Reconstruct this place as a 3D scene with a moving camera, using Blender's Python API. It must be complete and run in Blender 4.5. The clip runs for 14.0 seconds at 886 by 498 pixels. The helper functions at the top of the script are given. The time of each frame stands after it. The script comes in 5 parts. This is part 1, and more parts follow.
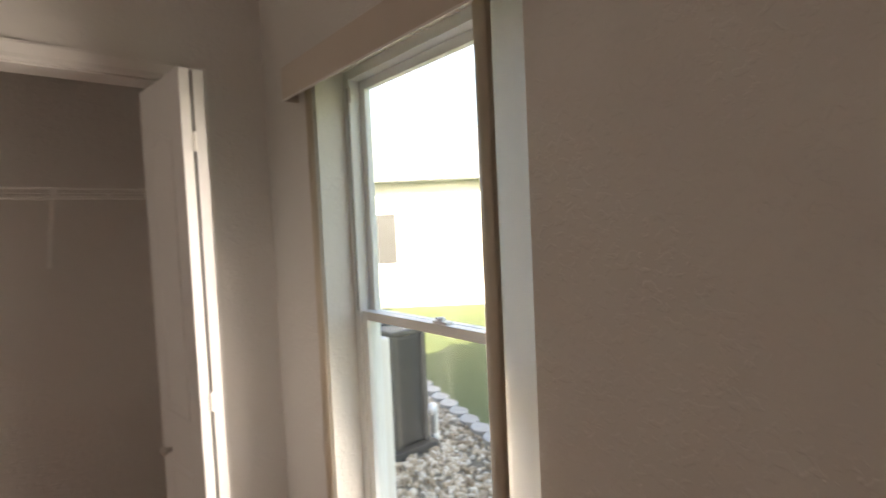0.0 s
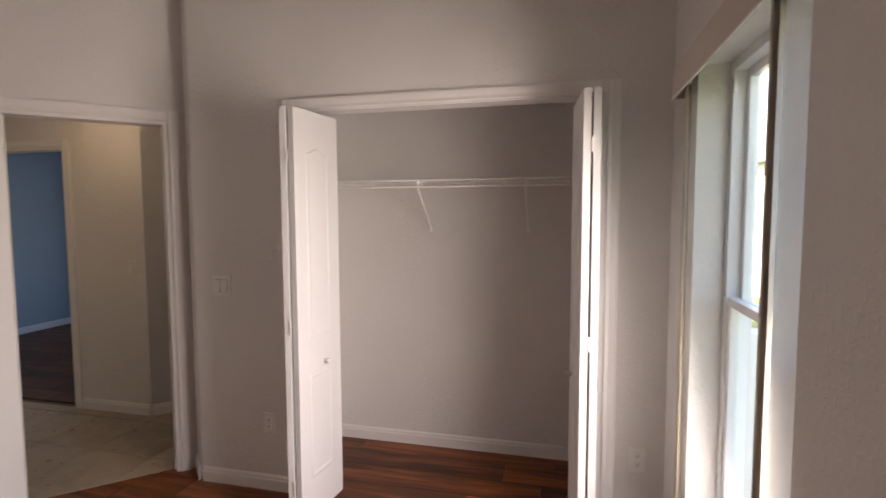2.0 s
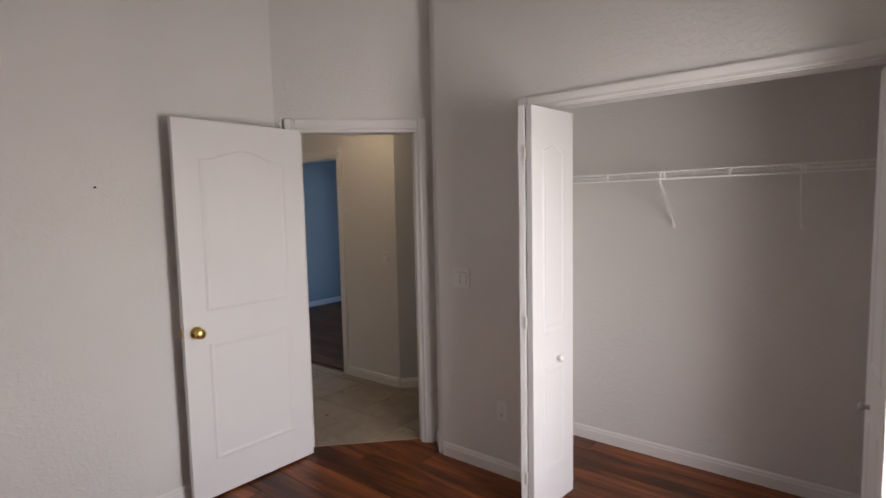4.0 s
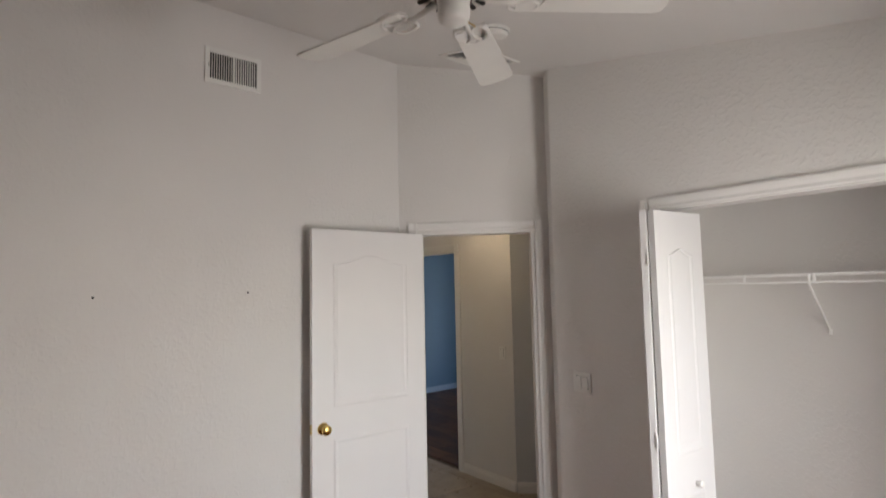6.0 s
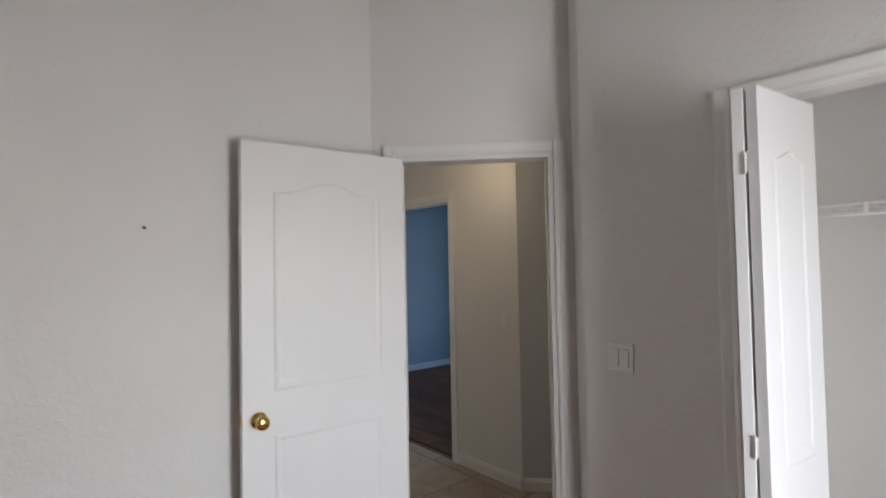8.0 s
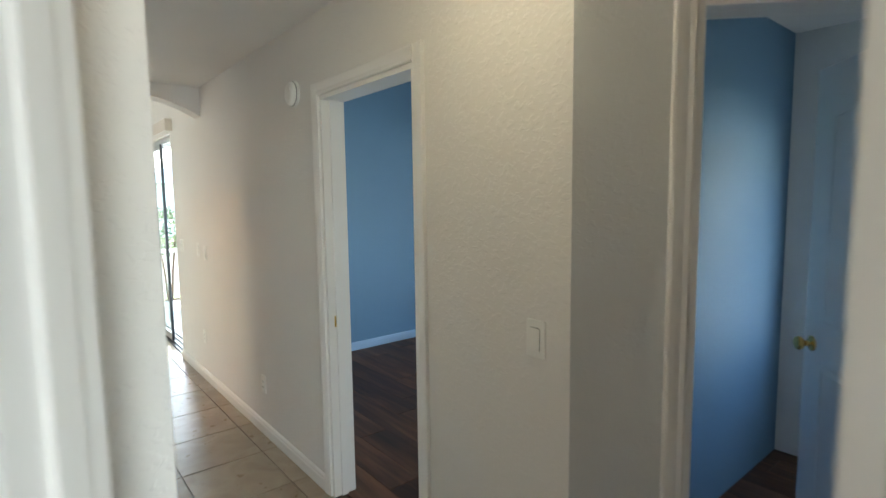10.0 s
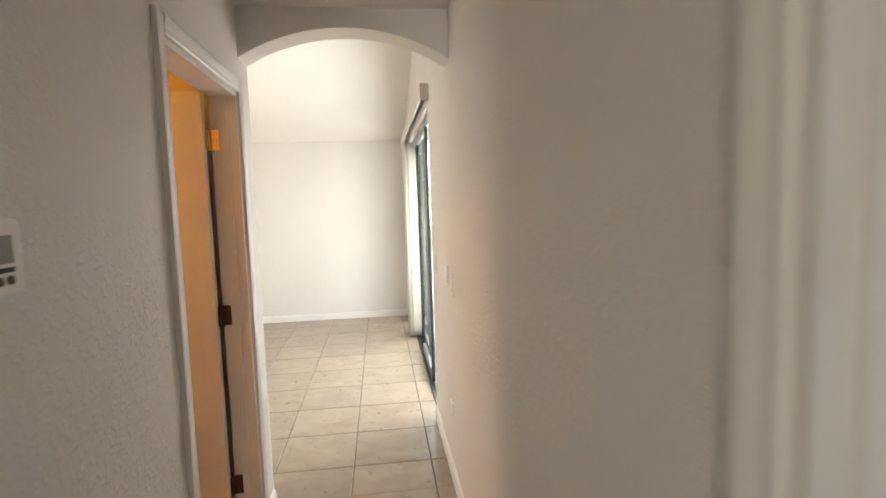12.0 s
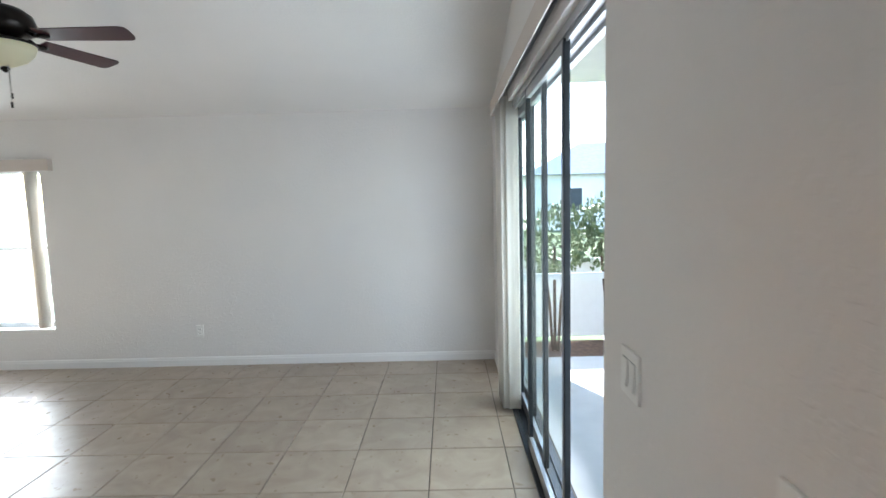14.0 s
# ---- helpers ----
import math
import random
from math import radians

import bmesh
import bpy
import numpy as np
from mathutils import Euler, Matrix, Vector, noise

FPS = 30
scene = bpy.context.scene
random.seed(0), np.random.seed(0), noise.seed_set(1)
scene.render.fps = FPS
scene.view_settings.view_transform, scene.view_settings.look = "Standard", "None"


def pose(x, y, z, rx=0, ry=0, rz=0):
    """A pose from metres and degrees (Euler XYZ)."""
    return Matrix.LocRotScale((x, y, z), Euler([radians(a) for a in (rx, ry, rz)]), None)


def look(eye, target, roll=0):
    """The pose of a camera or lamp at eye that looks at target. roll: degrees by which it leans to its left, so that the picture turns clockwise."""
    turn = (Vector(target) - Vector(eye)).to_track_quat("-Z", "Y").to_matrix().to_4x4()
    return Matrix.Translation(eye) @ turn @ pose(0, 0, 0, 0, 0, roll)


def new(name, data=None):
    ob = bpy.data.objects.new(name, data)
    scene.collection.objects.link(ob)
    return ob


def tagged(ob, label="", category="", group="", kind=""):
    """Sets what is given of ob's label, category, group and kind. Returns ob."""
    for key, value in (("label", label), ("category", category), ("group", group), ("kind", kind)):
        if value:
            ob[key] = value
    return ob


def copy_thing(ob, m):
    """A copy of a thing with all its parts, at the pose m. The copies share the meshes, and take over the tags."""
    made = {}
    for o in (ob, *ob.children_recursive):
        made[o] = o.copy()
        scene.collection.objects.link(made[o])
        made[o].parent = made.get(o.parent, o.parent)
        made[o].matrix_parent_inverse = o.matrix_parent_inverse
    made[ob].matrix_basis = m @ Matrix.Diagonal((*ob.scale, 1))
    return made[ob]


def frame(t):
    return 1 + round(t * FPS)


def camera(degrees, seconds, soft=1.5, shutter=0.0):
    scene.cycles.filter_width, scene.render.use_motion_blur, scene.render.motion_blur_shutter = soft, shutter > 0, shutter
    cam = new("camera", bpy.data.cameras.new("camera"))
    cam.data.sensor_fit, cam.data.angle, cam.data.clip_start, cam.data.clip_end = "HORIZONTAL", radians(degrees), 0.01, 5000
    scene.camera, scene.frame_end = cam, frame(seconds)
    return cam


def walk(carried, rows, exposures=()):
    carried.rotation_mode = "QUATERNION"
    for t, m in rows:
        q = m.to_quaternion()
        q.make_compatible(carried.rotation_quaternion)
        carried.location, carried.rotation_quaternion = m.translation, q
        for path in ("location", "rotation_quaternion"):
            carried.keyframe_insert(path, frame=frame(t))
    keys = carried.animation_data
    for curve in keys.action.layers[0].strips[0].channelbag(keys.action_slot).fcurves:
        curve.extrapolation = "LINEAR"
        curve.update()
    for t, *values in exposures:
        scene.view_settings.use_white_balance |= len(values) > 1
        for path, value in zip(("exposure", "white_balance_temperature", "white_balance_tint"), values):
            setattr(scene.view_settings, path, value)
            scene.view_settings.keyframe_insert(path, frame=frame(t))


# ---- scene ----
cam = camera(81.6, 14.0, shutter=0.35)
PATH = [
    (0, (-1.998, -1.686, 1.508), (-0.465, -2.968, 1.422), -2.6),
    (0.5, (-2.123, -1.863, 1.551), (-0.257, -2.575, 1.439), -2.9),
    (1, (-2.298, -1.934, 1.538), (-0.305, -2.068, 1.444), -2.1),
    (1.5, (-2.39, -2.0, 1.517), (-0.4, -1.83, 1.41), -1.2),
    (2, (-2.446, -2.046, 1.535), (-0.51, -1.568, 1.392), -0.2),
    (2.5, (-2.454, -2.019, 1.544), (-0.559, -1.401, 1.374), 0.1),
    (3, (-2.454, -1.992, 1.545), (-0.637, -1.177, 1.362), -0.3),
    (3.5, (-2.458, -1.967, 1.548), (-0.759, -0.929, 1.359), -0.7),
    (3.7, (-2.455, -1.965, 1.551), (-0.813, -0.839, 1.361), -0.8),
    (5.8, (-2.491, -1.969, 1.678), (-1.215, -0.43, 1.73), -1.2),
    (6, (-2.491, -1.974, 1.687), (-1.221, -0.437, 1.839), -1.2),
    (6.5, (-2.47, -1.981, 1.707), (-1.216, -0.452, 2.006), -1.1),
    (7, (-2.394, -1.904, 1.678), (-1.149, -0.378, 2.023), -1.1),
    (7.5, (-2.199, -1.621, 1.604), (-0.947, -0.086, 1.874), -1.0),
    (8, (-1.91, -1.349, 1.527), (-0.632, 0.188, 1.589), -1.1),
    (8.2, (-1.754, -1.232, 1.508), (-0.468, 0.3, 1.512), -1.3),
    (10.3, (-0.236, 0.421, 1.546), (1.008, 1.972, 1.332), -1.2),
    (10.5, (-0.103, 0.596, 1.531), (1.081, 2.193, 1.317), -1.6),
    (11, (0.131, 1.05, 1.544), (0.933, 2.872, 1.348), -2.4),
    (11.5, (0.237, 1.532, 1.55), (0.693, 3.47, 1.363), -2.1),
    (12, (0.365, 2.11, 1.539), (0.605, 4.088, 1.356), -1.8),
    (12.5, (0.329, 2.673, 1.545), (0.403, 4.663, 1.357), -1.4),
    (13, (0.353, 3.205, 1.538), (0.374, 5.196, 1.347), -1.1),
    (13.5, (0.352, 3.795, 1.542), (0.331, 5.786, 1.347), -1.5),
    (14, (0.295, 4.280, 1.562), (0.272, 6.270, 1.361), -1.5),
]
EXPOSURE = [(0, 2.55, 8800, 20), (0.5, 2.70, 8800, 21), (1, 2.53, 8900, 22), (2, 2.75, 8000, 26), (3, 2.73, 7350, 24), (6.5, 3.05, 6950, 14), (7.5, 3.10, 6500, 12), (8, 2.98, 6550, 14), (10.3, 3.82, 6300, 2), (11, 3.68, 6600, 5), (11.5, 3.72, 6750, 5), (12, 3.65, 7250, 13), (12.5, 3.48, 6350, 9), (13, 3.24, 5650, 5), (13.5, 3.10, 5700, 8), (14, 2.70, 5800, 9)]
walk(cam, [(t, look(eye, target, roll)) for t, eye, target, roll in PATH], EXPOSURE)

# ---- world, sun, exposure ----
world = bpy.data.worlds.new("sky")
scene.world = world
world.use_nodes = True
_wn, _wl = world.node_tree.nodes, world.node_tree.links
_sky = _wn.new("ShaderNodeTexSky")
_sky.sky_type, _sky.sun_disc = 'NISHITA', False
SUN_ELEV, SUN_AZ = 26.0, -27.0          # azimuth from +y towards +x
_sky.sun_elevation, _sky.sun_rotation = radians(SUN_ELEV), radians(SUN_AZ)
_wl.new(_sky.outputs[0], _wn["Background"].inputs[0])
_wn["Background"].inputs[1].default_value = 0.15
sun = new("sun", bpy.data.lights.new("sun", 'SUN'))
sun.data.energy, sun.data.angle, sun.data.color = 5.0, radians(0.55), (1.0, 0.95, 0.88)
_sd = Vector((math.sin(radians(SUN_AZ)) * math.cos(radians(SUN_ELEV)), math.cos(radians(SUN_AZ)) * math.cos(radians(SUN_ELEV)), math.sin(radians(SUN_ELEV))))
sun.matrix_world = look(tuple(_sd * 30), (0, 0, 0))


def window_light(name, eye, target, w, h, power, colour=(0.95, 0.975, 1.0), spread=180):
    """Sky light as an area lamp in a wall opening, seen or added."""
    d = bpy.data.lights.new(name, 'AREA')
    d.shape, d.size, d.size_y, d.energy, d.color = 'RECTANGLE', w, h, power, colour
    ob = new(name, d)
    d.spread = radians(spread)
    ob.matrix_world = look(eye, target)
    return ob


window_light("bedroom_window_light", (-0.93, -2.535, 1.15), (-0.75, 0, 0.55), 0.56, 1.45, 4.5, spread=150)
window_light("slider_light", (1.05, 7.05, 1.15), (-1, 7.05, 1.1), 2.5, 2.0, 8.8)
# no window seen here: lamp and opening added to brighten the end room
window_light("end_room_fill_light", (3.15, 0.35, 1.3), (1, 0.35, 1.2), 0.8, 1.1, 0.6)
# unseen window assumed in the blue room; lamp added there to light it
window_light("blue_room_unseen_light", (4.11, 2.54, 1.25), (1, 2.54, 1.2), 1.1, 1.4, 3.2)
window_light("living_window_light", (-4.1, 9.3, 1.2), (-4.1, 6, 1.1), 1.2, 1.5, 5.0)

# ---- materials ----


def mat(name, base, rough=0.6, metal=0.0, var=0.0, scale=3.0, bump=0.0, bscale=60.0, spec=0.4, second=None, dist=0.004):
    m = bpy.data.materials.new(name)
    m.use_nodes = True
    n, l = m.node_tree.nodes, m.node_tree.links
    b = n["Principled BSDF"]
    b.inputs["Base Color"].default_value = (*base, 1)
    b.inputs["Roughness"].default_value = rough
    b.inputs["Metallic"].default_value = metal
    b.inputs["Specular IOR Level"].default_value = spec
    tc = n.new("ShaderNodeTexCoord")
    if var:
        t = n.new("ShaderNodeTexNoise")
        t.inputs["Scale"].default_value, t.inputs["Detail"].default_value = scale, 6
        r = n.new("ShaderNodeMapRange")
        r.inputs[1].default_value, r.inputs[2].default_value = 0.3, 0.7
        mx = n.new("ShaderNodeMix")
        mx.data_type = 'RGBA'
        other = second or tuple(c * (1 - var) for c in base)
        mx.inputs[6].default_value, mx.inputs[7].default_value = (*base, 1), (*other, 1)
        l.new(tc.outputs["Object"], t.inputs["Vector"])
        l.new(t.outputs["Fac"], r.inputs[0])
        l.new(r.outputs[0], mx.inputs[0])
        l.new(mx.outputs[2], b.inputs["Base Color"])
    if bump:
        t = n.new("ShaderNodeTexNoise")
        t.inputs["Scale"].default_value, t.inputs["Detail"].default_value = bscale, 4
        bp = n.new("ShaderNodeBump")
        bp.inputs["Strength"].default_value, bp.inputs["Distance"].default_value = bump, dist
        l.new(tc.outputs["Object"], t.inputs["Vector"])
        l.new(t.outputs["Fac"], bp.inputs["Height"])
        l.new(bp.outputs[0], b.inputs["Normal"])
    return m


def plaster(name, base, strength=0.35):
    """Painted drywall with a knock-down texture: soft islands a centimetre or two across, with fine roller grain."""
    m = mat(name, base, 0.62, spec=0.25)
    n, l = m.node_tree.nodes, m.node_tree.links
    b = n["Principled BSDF"]
    tc = n.new("ShaderNodeTexCoord")
    warp = n.new("ShaderNodeTexNoise")
    warp.inputs["Scale"].default_value, warp.inputs["Detail"].default_value, warp.inputs["Distortion"].default_value = 46, 4, 0.5
    isl = n.new("ShaderNodeMapRange")
    isl.interpolation_type = 'SMOOTHSTEP'
    isl.inputs[1].default_value, isl.inputs[2].default_value = 0.51, 0.60
    fine = n.new("ShaderNodeTexNoise")
    fine.inputs["Scale"].default_value = 190
    add = n.new("ShaderNodeMath")
    add.operation = 'MULTIPLY_ADD'
    add.inputs[1].default_value = 0.22
    where = n.new("ShaderNodeTexNoise")
    where.inputs["Scale"].default_value = 1.7
    wr = n.new("ShaderNodeMapRange")
    wr.inputs[1].default_value, wr.inputs[2].default_value, wr.inputs[3].default_value = 0.35, 0.65, 0.45
    mul = n.new("ShaderNodeMath")
    mul.operation = 'MULTIPLY'
    bp = n.new("ShaderNodeBump")
    bp.inputs["Strength"].default_value, bp.inputs["Distance"].default_value = strength, 0.003
    for s in (warp, fine, where):
        l.new(tc.outputs["Object"], s.inputs["Vector"])
    l.new(warp.outputs["Fac"], isl.inputs[0])
    l.new(where.outputs["Fac"], wr.inputs[0])
    l.new(isl.outputs[0], mul.inputs[0])
    l.new(wr.outputs[0], mul.inputs[1])
    l.new(fine.outputs["Fac"], add.inputs[0])
    l.new(mul.outputs[0], add.inputs[2])
    l.new(add.outputs[0], bp.inputs["Height"])
    l.new(bp.outputs[0], b.inputs["Normal"])
    mx = n.new("ShaderNodeMix")
    mx.data_type = 'RGBA'
    mx.inputs[6].default_value = (*base, 1)
    mx.inputs[7].default_value = (*(c * 0.95 for c in base), 1)
    l.new(wr.outputs[0], mx.inputs[0])
    l.new(mx.outputs[2], b.inputs["Base Color"])
    return m


def wood(name, dark, light, grain_axis=1, rough=0.3):
    """Laminate boards: long streaks along one axis, each board of its own tone."""
    m = mat(name, dark, rough, spec=0.32)
    n, l = m.node_tree.nodes, m.node_tree.links
    b = n["Principled BSDF"]
    tc = n.new("ShaderNodeTexCoord")
    info = n.new("ShaderNodeObjectInfo")
    mp = n.new("ShaderNodeMapping")
    sc = [14.0, 14.0, 14.0]
    sc[grain_axis] = 1.3
    mp.inputs["Scale"].default_value = sc
    off = n.new("ShaderNodeVectorMath")
    off.operation = 'SCALE'
    off.inputs[3].default_value = 37.0
    comb = n.new("ShaderNodeCombineXYZ")
    for i in range(3):
        l.new(info.outputs["Random"], comb.inputs[i])
    l.new(comb.outputs[0], off.inputs[0])
    l.new(off.outputs[0], mp.inputs["Location"])
    l.new(tc.outputs["Object"], mp.inputs["Vector"])
    t = n.new("ShaderNodeTexNoise")
    t.inputs["Scale"].default_value, t.inputs["Detail"].default_value, t.inputs["Distortion"].default_value = 1.0, 7, 1.4
    l.new(mp.outputs[0], t.inputs["Vector"])
    t2 = n.new("ShaderNodeTexNoise")
    t2.inputs["Scale"].default_value, t2.inputs["Detail"].default_value = 4.5, 5
    l.new(mp.outputs[0], t2.inputs["Vector"])
    cr = n.new("ShaderNodeValToRGB")
    e = cr.color_ramp.elements
    e[0].position, e[1].position = 0.30, 0.72
    e[0].color, e[1].color = (*dark, 1), (*light, 1)
    l.new(t.outputs["Fac"], cr.inputs[0])
    cloud = n.new("ShaderNodeTexNoise")
    cloud.inputs["Scale"].default_value, cloud.inputs["Detail"].default_value, cloud.inputs["Distortion"].default_value = 0.55, 3, 0.8
    l.new(mp.outputs[0], cloud.inputs["Vector"])
    tone = n.new("ShaderNodeMapRange")
    tone.inputs[1].default_value, tone.inputs[2].default_value = 0.34, 0.66
    tone.inputs[3].default_value, tone.inputs[4].default_value = 0.5, 1.45
    l.new(cloud.outputs["Fac"], tone.inputs[0])
    both = n.new("ShaderNodeMath")
    both.operation = 'MULTIPLY'
    hv = n.new("ShaderNodeHueSaturation")
    mr = n.new("ShaderNodeMapRange")
    mr.inputs[3].default_value, mr.inputs[4].default_value = 0.72, 1.28
    l.new(info.outputs["Random"], mr.inputs[0])
    l.new(mr.outputs[0], both.inputs[0])
    l.new(tone.outputs[0], both.inputs[1])
    l.new(both.outputs[0], hv.inputs["Value"])
    mx = n.new("ShaderNodeMix")
    mx.data_type, mx.blend_type = 'RGBA', 'MULTIPLY'
    mx.inputs[0].default_value = 0.35
    l.new(cr.outputs[0], mx.inputs[6])
    l.new(t2.outputs["Color"], mx.inputs[7])
    l.new(mx.outputs[2], hv.inputs["Color"])
    l.new(hv.outputs[0], b.inputs["Base Color"])
    bp = n.new("ShaderNodeBump")
    bp.inputs["Strength"].default_value, bp.inputs["Distance"].default_value = 0.12, 0.002
    l.new(t2.outputs["Fac"], bp.inputs["Height"])
    l.new(bp.outputs[0], b.inputs["Normal"])
    return m


def tile_mat(name):
    m = mat(name, (0.5, 0.43, 0.34), 0.28, spec=0.5)
    n, l = m.node_tree.nodes, m.node_tree.links
    b = n["Principled BSDF"]
    geo = n.new("ShaderNodeNewGeometry")
    info = n.new("ShaderNodeObjectInfo")
    add = n.new("ShaderNodeVectorMath")
    add.operation = 'MULTIPLY_ADD'
    add.inputs[1].default_value = (31, 17, 5)
    comb = n.new("ShaderNodeCombineXYZ")
    for i in range(3):
        l.new(info.outputs["Random"], comb.inputs[i])
    l.new(comb.outputs[0], add.inputs[0])
    l.new(geo.outputs["Position"], add.inputs[2])
    t = n.new("ShaderNodeTexNoise")
    t.inputs["Scale"].default_value, t.inputs["Detail"].default_value, t.inputs["Distortion"].default_value = 5, 8, 1.0
    l.new(add.outputs[0], t.inputs["Vector"])
    cr = n.new("ShaderNodeValToRGB")
    e = cr.color_ramp.elements
    e[0].position, e[1].position = 0.33, 0.68
    e[0].color, e[1].color = (0.315, 0.25, 0.185, 1), (0.395, 0.33, 0.255, 1)
    l.new(t.outputs["Fac"], cr.inputs[0])
    hv = n.new("ShaderNodeHueSaturation")
    mr = n.new("ShaderNodeMapRange")
    mr.inputs[3].default_value, mr.inputs[4].default_value = 0.94, 1.06
    l.new(info.outputs["Random"], mr.inputs[0])
    l.new(mr.outputs[0], hv.inputs["Value"])
    l.new(cr.outputs[0], hv.inputs["Color"])
    l.new(hv.outputs[0], b.inputs["Base Color"])
    t2 = n.new("ShaderNodeTexNoise")
    t2.inputs["Scale"].default_value, t2.inputs["Detail"].default_value = 18, 4
    l.new(geo.outputs["Position"], t2.inputs["Vector"])
    rr = n.new("ShaderNodeMapRange")
    rr.inputs[3].default_value, rr.inputs[4].default_value = 0.2, 0.42
    l.new(t2.outputs["Fac"], rr.inputs[0])
    l.new(rr.outputs[0], b.inputs["Roughness"])
    bp = n.new("ShaderNodeBump")
    bp.inputs["Strength"].default_value, bp.inputs["Distance"].default_value = 0.15, 0.002
    l.new(t2.outputs["Fac"], bp.inputs["Height"])
    l.new(bp.outputs[0], b.inputs["Normal"])
    return m


def glass_mat(name):
    m = bpy.data.materials.new(name)
    m.use_nodes = True
    n, l = m.node_tree.nodes, m.node_tree.links
    n.remove(n["Principled BSDF"])
    tr, gl, mx = n.new("ShaderNodeBsdfTransparent"), n.new("ShaderNodeBsdfGlossy"), n.new("ShaderNodeMixShader")
    tr.inputs[0].default_value = (0.95, 0.98, 0.97, 1)
    gl.inputs["Roughness"].default_value = 0.02
    lw, pw, mr = n.new("ShaderNodeLayerWeight"), n.new("ShaderNodeMath"), n.new("ShaderNodeMapRange")
    lw.inputs[0].default_value = 0.5
    pw.operation = 'POWER'
    pw.inputs[1].default_value = 5.0
    mr.inputs[3].default_value, mr.inputs[4].default_value = 0.04, 0.14
    l.new(lw.outputs["Facing"], pw.inputs[0])
    l.new(pw.outputs[0], mr.inputs[0])
    l.new(mr.outputs[0], mx.inputs[0])
    l.new(tr.outputs[0], mx.inputs[1])
    l.new(gl.outputs[0], mx.inputs[2])
    l.new(mx.outputs[0], n["Material Output"].inputs[0])
    return m


def leafy(name, base, trans=0.3):
    m = mat(name, base, 0.6, var=0.45, scale=7)
    b = m.node_tree.nodes["Principled BSDF"]
    b.inputs["Transmission Weight"].default_value = 0.0
    b.inputs["Subsurface Weight"].default_value = 0.0
    return m


def vinyl(name, base, through_share=0.45):
    """Thin vinyl that lets some daylight through."""
    m = bpy.data.materials.new(name)
    m.use_nodes = True
    n, l = m.node_tree.nodes, m.node_tree.links
    b = n["Principled BSDF"]
    b.inputs["Base Color"].default_value = (*base, 1)
    b.inputs["Roughness"].default_value = 0.45
    tr, mx = n.new("ShaderNodeBsdfTranslucent"), n.new("ShaderNodeMixShader")
    tr.inputs[0].default_value = (*base, 1)
    mx.inputs[0].default_value = through_share
    l.new(b.outputs[0], mx.inputs[1])
    l.new(tr.outputs[0], mx.inputs[2])
    l.new(mx.outputs[0], n["Material Output"].inputs[0])
    return m


WALL = plaster("white_wall_paint", (0.76, 0.735, 0.71), 0.4)
CEIL = plaster("ceiling_paint", (0.80, 0.78, 0.76), 0.35)
BLUE = plaster("blue_wall_paint", (0.15, 0.266, 0.405), 0.2)
# wall paint with the shade of the hall's diagonal end put in as grey
SHADED = plaster("shade_grey_wall", (0.62, 0.63, 0.64), 0.3)
# off-white bath walls with the warm lamp light tinted into their colour
BATH = plaster("lamp_tinted_bath_paint", (0.82, 0.72, 0.58), 0.3)
TRIM = mat("trim_paint", (0.80, 0.78, 0.76), 0.38, var=0.04, scale=2.0, bump=0.04, bscale=90)
DOORW = mat("door_paint", (0.82, 0.80, 0.79), 0.42, var=0.04, scale=2.0, bump=0.06, bscale=140)
WOODF = wood("cherry_laminate", (0.06, 0.014, 0.005), (0.33, 0.095, 0.028), rough=0.32)
WOODD = wood("dark_laminate", (0.038, 0.016, 0.007), (0.125, 0.056, 0.027), rough=0.45)
SUBFL = mat("dark_joint", (0.02, 0.012, 0.008), 0.8, var=0.2)
TILE = tile_mat("beige_tile")
GROUT = mat("grout", (0.13, 0.105, 0.08), 0.85, var=0.25, scale=9, bump=0.3, bscale=200)
BRASS = mat("polished_brass", (0.83, 0.58, 0.20), 0.17, 1.0, var=0.12, scale=30)
BRONZE = mat("dark_bronze", (0.10, 0.06, 0.04), 0.4, 0.8, var=0.2, scale=30)
STEEL = mat("brushed_steel", (0.55, 0.54, 0.52), 0.3, 1.0, var=0.1, scale=40)
# door paint darkened on the bifolds to hold down strong window light
BIFOLD = mat("dimmed_bifold_paint", (0.72, 0.71, 0.705), 0.45, var=0.04, scale=2.0, bump=0.06, bscale=140)
# pale blue colour for the blue room baseboards
BLUEB = mat("pale_blue_trim", (0.36, 0.50, 0.66), 0.45, var=0.04, scale=2.0, bump=0.04, bscale=90)
WHITEP = mat("white_plastic", (0.80, 0.79, 0.76), 0.35, var=0.02, scale=8)
FANW = mat("fan_white", (0.74, 0.72, 0.68), 0.4, var=0.06, scale=6)
SLOT = mat("dark_slot", (0.02, 0.02, 0.02), 0.7, var=0.2)
WIRE = mat("wire_coating", (0.90, 0.89, 0.87), 0.4, var=0.03, scale=20)
VINYLW = mat("window_vinyl", (0.82, 0.84, 0.85), 0.35, var=0.03, scale=5)
GLASS = glass_mat("clear_glass")
VANE = vinyl("blind_vane", (0.88, 0.845, 0.78))
# same vane vinyl again: tan paints in its shaded side, white its lit side
VANE_SHADED = vinyl("shaded_vane", (0.62, 0.54, 0.44), 0.2)
VANE_LIT = vinyl("lit_vane", (0.86, 0.865, 0.86))
VALANCE = mat("valance_vinyl", (0.60, 0.53, 0.47), 0.45, var=0.06, scale=4)
BLACK = mat("black_aluminium", (0.045, 0.05, 0.053), 0.35, 0.6, var=0.2, scale=14)
